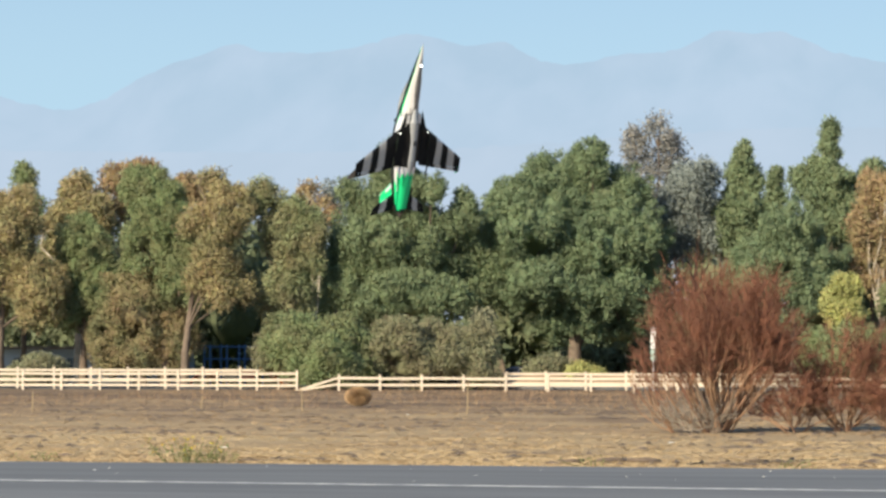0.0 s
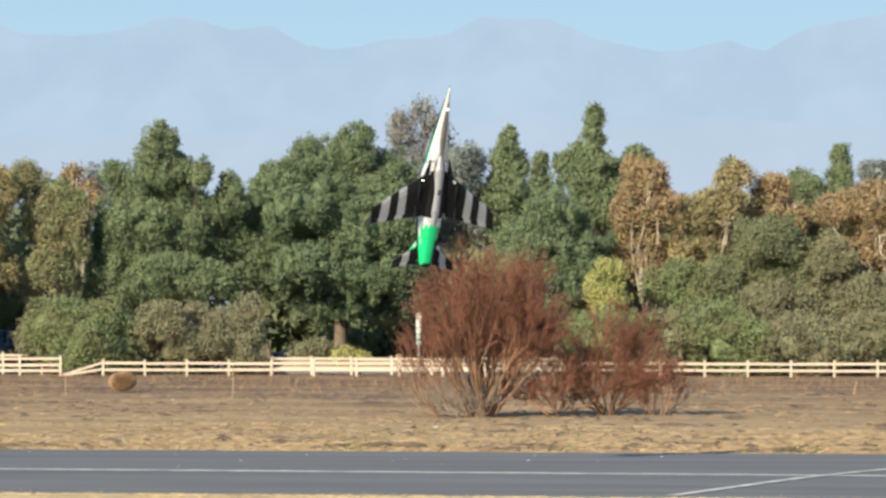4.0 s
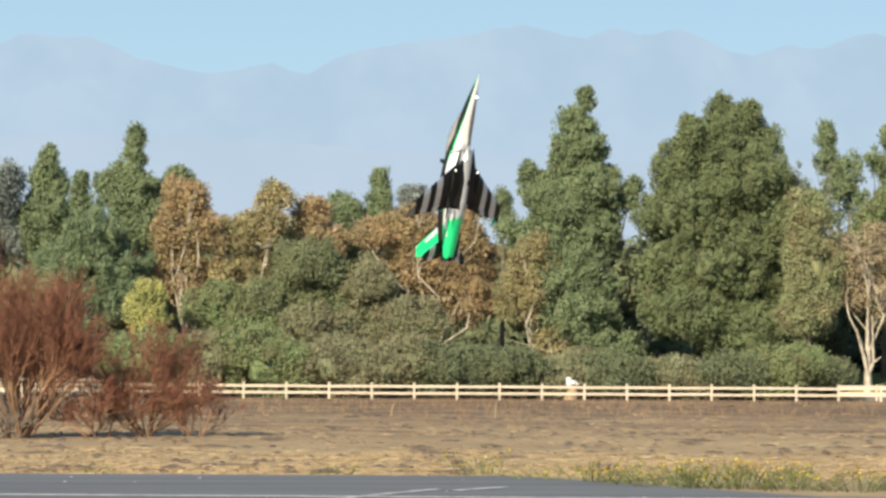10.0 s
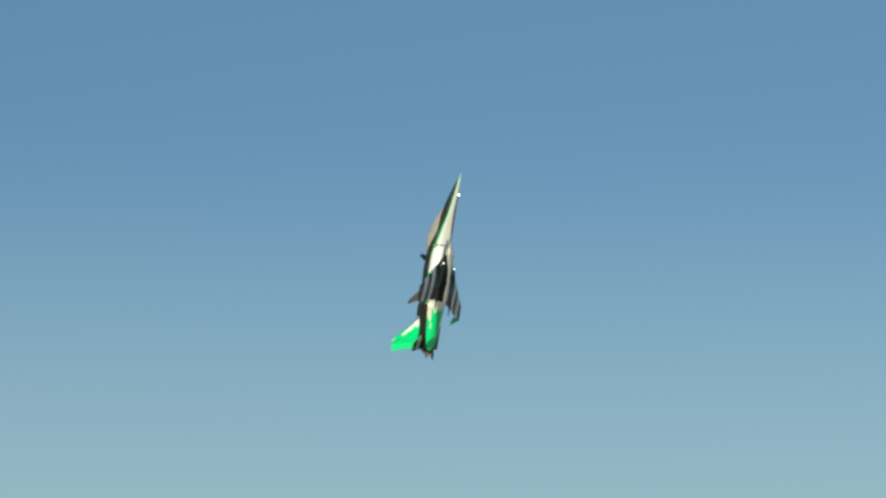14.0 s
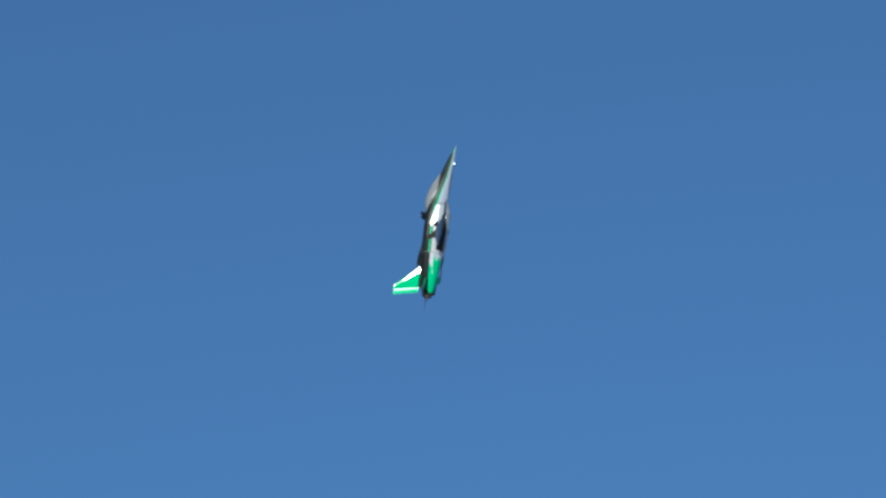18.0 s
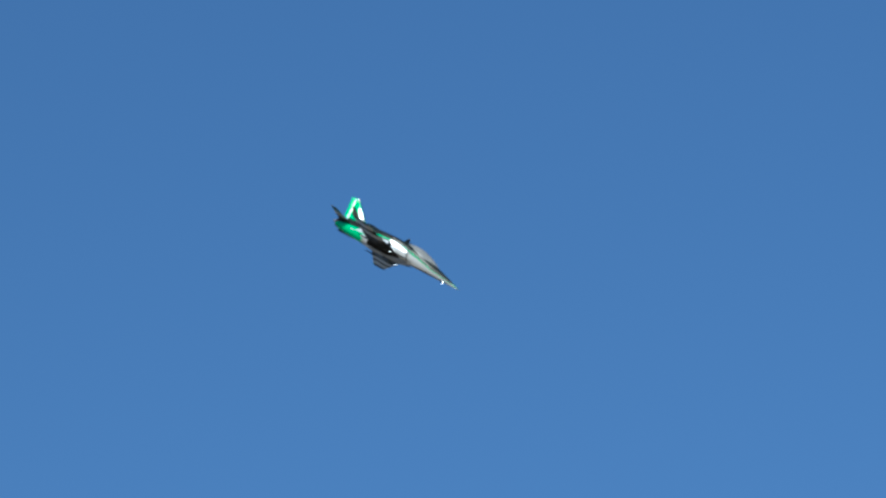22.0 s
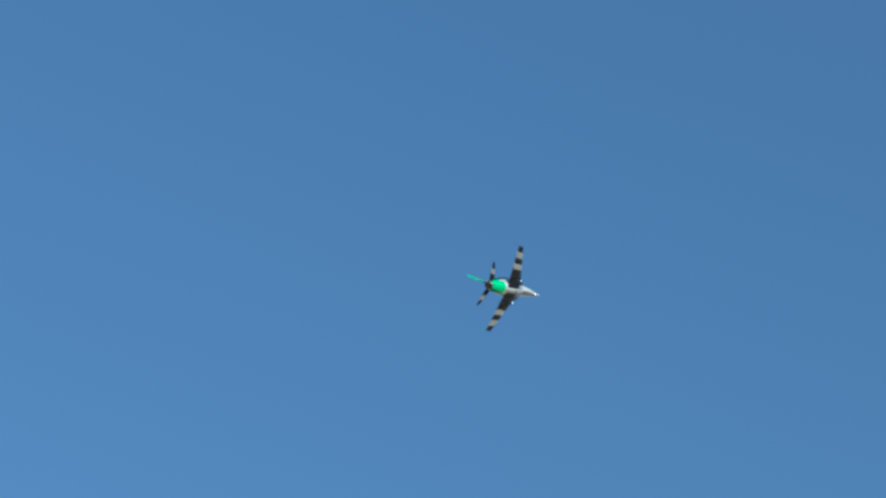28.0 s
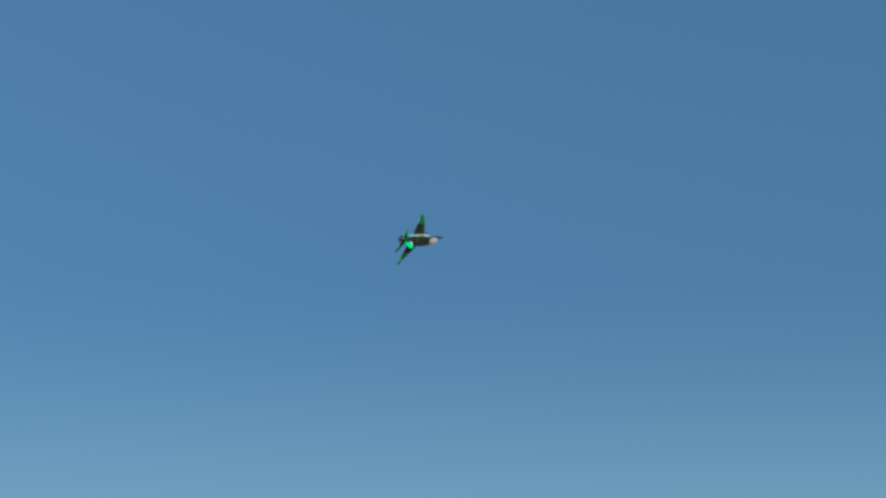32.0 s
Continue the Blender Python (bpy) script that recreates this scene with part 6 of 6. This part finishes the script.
def wing_mesh(name, rootle, rootte, tiple, tipte, cuts, mats_low, mats_up, thick, n=7):
    """A tapered, swept panel with a rounded section; cuts: span fractions with their paint below and above."""
    prof = [(0, 0), (0.03, 0.35), (0.12, 0.75), (0.30, 1.0), (0.60, 0.72), (0.85, 0.28), (1, 0.02)]
    v, f, idx, palette = [], [], [], []
    stations = sorted(set([0.0, 1.0] + [c for c, _, _ in cuts]))
    for u in stations:
        le, te = np.array(rootle) * (1 - u) + np.array(tiple) * u, np.array(rootte) * (1 - u) + np.array(tipte) * u
        c = np.linalg.norm(te - le)
        up = [le + (te - le) * a + np.array([0, 0, b * c * thick]) for a, b in prof]
        dn = [le + (te - le) * a - np.array([0, 0, b * c * thick * 0.7]) for a, b in prof[1:-1]][::-1]
        v += [tuple(p) for p in up + dn]
    k = len(prof) * 2 - 2
    mats = []
    for m in mats_low + mats_up:
        if m not in mats:
            mats.append(m)
    for i in range(len(stations) - 1):
        mid_u = (stations[i] + stations[i + 1]) / 2
        j = max(q_ for q_ in range(len(cuts)) if cuts[q_][0] <= mid_u)
        for a in range(k):
            f.append((i * k + a, i * k + (a + 1) % k, (i + 1) * k + (a + 1) % k, (i + 1) * k + a))
            idx.append(mats.index(mats_up[cuts[j][2]] if a < len(prof) - 1 else mats_low[cuts[j][1]]))
    f += [tuple(range(k))[::-1], tuple(range((len(stations) - 1) * k, len(stations) * k))]
    idx += [idx[0], idx[-1]]
    return mesh_of(name, v, f, mats, idx, False)


LOW, UPP = [J_BLACK, J_SILVER], [J_DARK, J_DEEPGREEN, J_GREEN]
WCUT = [(0.0, 0, 0), (0.30, 0, 0), (0.40, 1, 0), (0.545, 0, 1), (0.70, 1, 1), (0.865, 0, 1), (0.95, 0, 2)]
for s, side in ((1, "port"), (-1, "starboard")):
    w = part("wing", wing_mesh("wing", (1.27, s * 0.15, -0.070), (0.74, s * 0.12, -0.075), (0.775, s * 0.862, -0.066), (0.60, s * 0.885, -0.066), WCUT, LOW, UPP, 0.075), jet, "black swept wing with silver stripes below")
    part("aileron", wing_mesh("aileron", (0.738, s * 0.16, -0.075), (0.685, s * 0.16, -0.077), (0.597, s * 0.885, -0.066), (0.545, s * 0.893, -0.066), WCUT, LOW, [J_DARK, J_GREEN, J_GREEN], 0.06), w)
    part("root_extension", wing_mesh("root_extension", (1.47, s * 0.135, -0.058), (0.9, s * 0.13, -0.072), (1.22, s * 0.22, -0.072), (0.9, s * 0.22, -0.072), [(0, 0, 0)], LOW, UPP, 0.02), w, "black leading-edge root extension")
    part("winglet", wing_mesh("winglet", (0.70, s * 0.872, -0.066), (0.555, s * 0.893, -0.066), (0.55, s * 0.917, 0.045), (0.485, s * 0.925, 0.052), [(0, 0, 0)], [J_BRONZE if s < 0 else J_GREEN], [J_BRONZE if s < 0 else J_GREEN], 0.03), w, "raked upturned winglet")
    part("wing_tip", boxes("wing_tip", [(0.66, s * 0.878, -0.066, 0.2, 0.03, 0.014)], J_BLACK, 0.005), w)
    for y, x in ((0.27, 1.05), (0.29, 0.70)):
        part("fairing", mesh_np("fairing", *tubes([(x + 0.12, s * y, -0.10, x, s * y, -0.112, 0.005, 0.014), (x, s * y, -0.112, x - 0.16, s * y, -0.105, 0.014, 0.005)], 8), J_DARK), w, "slim dark fairing")
    part("landing_light", mesh_np("landing_light", *cores(np.array([[1.16, s * 0.235, -0.105]]), np.full((1, 3), 0.007), 1.0), J_LAMP), w, "white landing light")
    st = part("tailplane", wing_mesh("tailplane", (0.27, s * 0.10, 0.035), (0.075, s * 0.08, 0.035), (0.055, s * 0.425, 0.053), (-0.015, s * 0.452, 0.053), [(0.0, 0, 0), (0.38, 1, 1), (0.66, 0, 1)], LOW, UPP, 0.085), jet, "black tailplane with a silver stripe below")
    part("elevator", wing_mesh("elevator", (0.072, s * 0.11, 0.035), (0.02, s * 0.11, 0.035), (-0.018, s * 0.452, 0.053), (-0.062, s * 0.46, 0.053), [(0.0, 0, 0), (0.38, 1, 1), (0.66, 0, 1)], LOW, [J_GREEN, J_GREEN], 0.10), st)


def fin_mesh(name, pts, y, mats, idx_of):
    """A flat-sided swept fin: outline strips (x front, x rear, z)."""
    v, f, idx = [], [], []
    cols = 19
    for xf, xr, z in pts:
        for s in (-1, 1):
            for k in range(cols):
                u = k / (cols - 1)
                t = y * (0.12 + 0.88 * math.sin(math.pi * min(1, u * 1.4 + 0.05)) ** 0.8 if u < 0.65 else 0.12 + 0.88 * (1 - u) / 0.35 * 0.9) * (1 - 0.5 * z)
                v.append((xf + (xr - xf) * u, s * t, z))
    w = 2 * cols
    for i in range(len(pts) - 1):
        for s in (0, 1):
            for k in range(cols - 1):
                a = i * w + s * cols + k
                q4 = (a, a + 1, a + 1 + w, a + w)
                f.append(q4 if s else q4[::-1])
                idx.append(idx_of((pts[i][2] + pts[i + 1][2]) / 2, (k + 0.5) / (cols - 1)))
        f += [(i * w, i * w + w, i * w + w + cols, i * w + cols), (i * w + cols - 1, i * w + 2 * cols - 1, i * w + w + 2 * cols - 1, i * w + w + cols - 1)]
        idx += [0, 0]
    top = (len(pts) - 1) * w
    f.append(tuple(range(top, top + cols)) + tuple(range(top + w - 1, top + cols - 1, -1)))
    idx.append(0)
    return mesh_of(name, v, f, mats, idx, False)


def fin_paint(z, u):
    if z < 0.155 or u < 0.06:
        return 2
    if z > 0.465 and u < 0.15 + 9 * (z - 0.465):
        return 1
    if z < 0.235 and u < 0.42 - 1.6 * (z - 0.155):
        return 1
    if 0.235 <= z < 0.375 and abs(u - 0.22 - 0.9 * (z - 0.235)) < 0.15 - 0.4 * abs(z - 0.27):
        return 1
    return 0


fz = [0.10, 0.14] + [0.155 + 0.0135 * k for k in range(27)]
fin = part("fin", fin_mesh("fin", [(0.60 - 0.10 * (z - 0.1) / 0.03 if z < 0.13 else 0.50 - (z - 0.13) * 1.085, 0.12 - (z - 0.1) * 0.20, z) for z in fz], 0.020, [J_GREEN, J_WHITE, J_DARK], fin_paint), jet, "swept green fin with white flashes")
part("rudder", fin_mesh("rudder", [(0.1195 - (z - 0.1) * 0.20, 0.045 - (z - 0.1) * 0.225, z) for z in fz[1:-1]], 0.0028, [J_GREEN, J_WHITE, J_DARK], lambda z, u: 0), fin, "green rudder")
part("spine_fillet", fin_mesh("spine_fillet", [(1.0, 0.45, 0.15), (0.85, 0.45, 0.19), (0.62, 0.45, 0.222)], 0.026, [J_DARK], lambda z, u: 0), jet, "dark dorsal fillet")
for s in (-1, 1):
    part("dorsal_vane", wing_mesh("dorsal_vane", (1.26, s * 0.03, 0.190), (1.16, s * 0.03, 0.190), (1.27, s * 0.075, 0.275), (1.23, s * 0.08, 0.285), [(0, 0, 0)], [J_BLACK], [J_BLACK], 0.12), jet, "small black dorsal vane")
noz = part("nozzle", mesh_np("nozzle", *tubes([(0.03, 0, 0, -0.025, 0, 0, 0.060, 0.050), (-0.025, 0, 0, 0.02, 0, 0, 0.048, 0.040)], 20), J_METAL), jet, "burnt steel exhaust nozzle")
part("tailpipe", mesh_np("tailpipe", *tubes([(0.02, 0, 0, -0.075, 0, 0, 0.024, 0.016)], 10), J_METAL), noz)
part("shroud", mesh_np("shroud", *tubes([(0.03, 0, 0, -0.005, 0, 0, 0.078, 0.072), (-0.005, 0, 0, 0.03, 0, 0, 0.070, 0.064)], 22), J_BLACK), noz, "black nozzle shroud")
part("belly_rail", boxes("belly_rail", [(0.21, 0.074, -0.080, 0.32, 0.036, 0.045)], J_BLACK, 0.008), jet, "black belly rail")
part("belly_fairing", mesh_np("belly_fairing", *tubes([(1.50, 0, -0.062, 1.3, 0, -0.078, 0.018, 0.068), (1.3, 0, -0.078, 0.75, 0, -0.084, 0.068, 0.072), (0.75, 0, -0.084, 0.55, 0, -0.075, 0.072, 0.048)], 18), J_STRIP), jet, "silver belly strip")
part("vent", boxes("vent", [(1.02, -0.014, -0.155, 0.07, 0.012, 0.006), (1.02, 0.014, -0.155, 0.07, 0.012, 0.006)], J_BLACK), jet, "black belly vent")
part("nose_light", mesh_np("nose_light", *cores(np.array([[2.11, 0, -0.076]]), np.array([[0.013, 0.014, 0.014]]), 1.0), J_LAMP), jet, "white nose light")
part("light_housing", mesh_np("light_housing", *cores(np.array([[2.095, 0, -0.072]]), np.array([[0.02, 0.018, 0.02]]), 1.0), J_BLACK), jet, "black lamp housing")
part("pitot", mesh_np("pitot", *tubes([(2.39, 0, -0.06, 2.43, 0, -0.06, 0.003, 0.002)], 6), J_METAL), jet)


# ---- what moves ----
def motions():
    walk(jet, [
        (0, pose(-9.098, 38.028, 3.734, 15.58, -70.45, -55.91)),
        (0.5, pose(-8.619, 37.936, 3.652, 7.95, -70.75, -57.25)),
        (1, pose(-8.187, 37.855, 3.455, -0.53, -71.18, -57.72)),
        (1.5, pose(-7.737, 37.743, 3.246, -0.46, -73.55, -55.93)),
        (2, pose(-7.247, 37.571, 3.160, -1.18, -75.68, -53.41)),
        (2.5, pose(-6.772, 37.332, 3.118, -0.14, -75.38, -52.52)),
        (3, pose(-6.281, 37.056, 3.034, 1.79, -75.28, -52.54)),
        (3.5, pose(-5.785, 36.822, 2.814, -1.74, -75.51, -51.46)),
        (5.5, pose(-3.422, 36.246, 2.609, -6.38, -76.67, -57.19)),
        (6, pose(-2.804, 36.168, 2.803, -3.67, -76.96, -62.49)),
        (6.5, pose(-2.300, 36.109, 2.776, -3.43, -79.69, -59.96)),
        (7, pose(-1.806, 36.071, 2.621, -8.71, -82.30, -51.93)),
        (7.5, pose(-1.310, 36.080, 2.673, -1.25, -81.81, -54.30)),
        (8, pose(-0.823, 36.064, 2.904, 2.30, -80.66, -52.74)),
        (8.5, pose(-0.351, 36.012, 3.124, 10.08, -80.89, -58.14)),
        (9, pose(0.067, 35.897, 3.242, 3.06, -79.58, -48.74)),
        (9.5, pose(0.547, 35.763, 3.177, 3.86, -79.89, -45.89)),
        (10, pose(1.056, 35.685, 3.022, -0.66, -79.36, -37.80)),
        (10.5, pose(1.661, 35.739, 2.803, 6.17, -78.83, -36.59)),
        (11, pose(2.333, 35.826, 2.650, 7.92, -76.56, -30.42)),
        (11.5, pose(3.191, 35.820, 2.633, 1.78, -76.24, -22.08)),
        (12, pose(4.376, 35.737, 2.955, 10.28, -82.71, -28.84)),
        (12.5, pose(5.317, 35.666, 3.645, -3.80, -80.98, -20.72)),
        (13, pose(6.266, 35.579, 4.732, -9.22, -80.76, -21.28)),
        (13.5, pose(7.202, 35.416, 6.281, -1.14, -79.62, -29.23)),
        (14, pose(7.769, 35.143, 8.265, 11.80, -79.29, -41.60)),
        (14.5, pose(8.136, 34.796, 10.065, 22.04, -77.30, -52.22)),
        (16.5, pose(9.559, 34.387, 14.141, -19.71, -80.64, 2.97)),
        (17, pose(10.159, 34.536, 14.931, -14.06, -80.89, -3.46)),
        (17.5, pose(10.080, 34.907, 16.591, 3.13, -81.37, -20.93)),
        (18, pose(10.608, 35.484, 17.504, 12.04, -81.08, -30.89)),
        (18.5, pose(11.045, 35.535, 19.138, 8.52, -81.57, -28.73)),
        (19, pose(11.840, 35.610, 20.343, 0.59, -83.80, -23.52)),
        (19.5, pose(11.825, 36.318, 21.169, -165.33, -78.62, 139.46)),
        (19.7, pose(12.484, 36.639, 21.389, -171.79, -64.99, 148.99)),
        (20, pose(11.771, 37.318, 22.670, -176.19, -33.07, 154.54)),
        (20.2, pose(11.315, 38.091, 22.979, -175.03, -9.11, 154.80)),
        (20.5, pose(10.970, 39.053, 23.397, -174.80, 26.28, 156.36)),
        (20.7, pose(10.281, 39.734, 23.567, -174.08, 54.81, 159.71)),
        (21, pose(9.745, 40.246, 23.347, 28.85, 87.96, 9.41)),
        (21.2, pose(9.370, 40.593, 22.373, 22.34, 65.70, -7.11)),
        (21.5, pose(9.271, 40.781, 21.105, -4.90, 41.14, -25.27)),
        (22, pose(10.375, 39.739, 20.348, -3.45, 33.12, -28.66)),
        (22.5, pose(12.351, 38.899, 18.640, -5.42, 25.03, -29.24)),
        (23, pose(14.608, 37.683, 17.674, -5.95, 13.96, -30.80)),
        (23.5, pose(17.564, 36.294, 16.440, -9.49, 4.58, -32.08)),
        (24, pose(21.953, 33.919, 15.890, -13.06, -1.12, -33.94)),
        (24.5, pose(22.875, 33.395, 16.000, -22.68, -10.75, -26.82)),
        (25, pose(27.443, 30.484, 16.494, -33.02, -14.77, -23.17)),
        (25.5, pose(30.818, 28.434, 17.335, -37.27, -16.96, -21.19)),
        (27.5, pose(44.327, 18.733, 19.856, -55.38, -15.74, -9.64)),
        (28, pose(47.914, 17.638, 20.449, -59.95, -13.66, -4.68)),
        (28.5, pose(51.984, 16.716, 22.021, -83.42, -13.77, -2.59)),
        (29, pose(56.917, 15.000, 23.140, -112.13, -13.28, -1.87)),
        (29.5, pose(62.026, 13.775, 23.453, -108.44, -11.65, -10.90)),
        (30, pose(67.006, 13.927, 23.840, -109.14, -11.85, -19.09)),
        (30.5, pose(72.381, 13.342, 24.745, -125.54, -10.35, -24.66)),
        (31, pose(77.795, 11.170, 25.728, -141.57, -9.99, -31.31)),
        (31.3, pose(80.684, 9.502, 25.418, -158.09, -10.60, -33.42)),
        (31.5, pose(81.924, 8.458, 25.963, -175.17, -10.31, -31.38)),
        (31.7, pose(82.965, 8.428, 26.037, 163.53, -10.72, -32.07)),
        (32, pose(84.308, 7.985, 26.181, 132.55, -14.34, -32.66)),
    ])
    times = [0, 0.1, 0.2, 0.4] + [k for k in range(1, 32)] + [31.8, 31.9, 32]
    walk(sedan, [(t, pose(-38.0 + 20.8 * t, 170.0, 0.2)) for t in times])
    walk(truck, [(t, pose(-33.4 - 23.6 * (t - 2), 174.0, 0.2, 0, 0, 180)) for t in times])
    walk(van, [(t, pose(-21.8 + 17.8 * (t - 8), 170.0, 0.2)) for t in times])


motions()
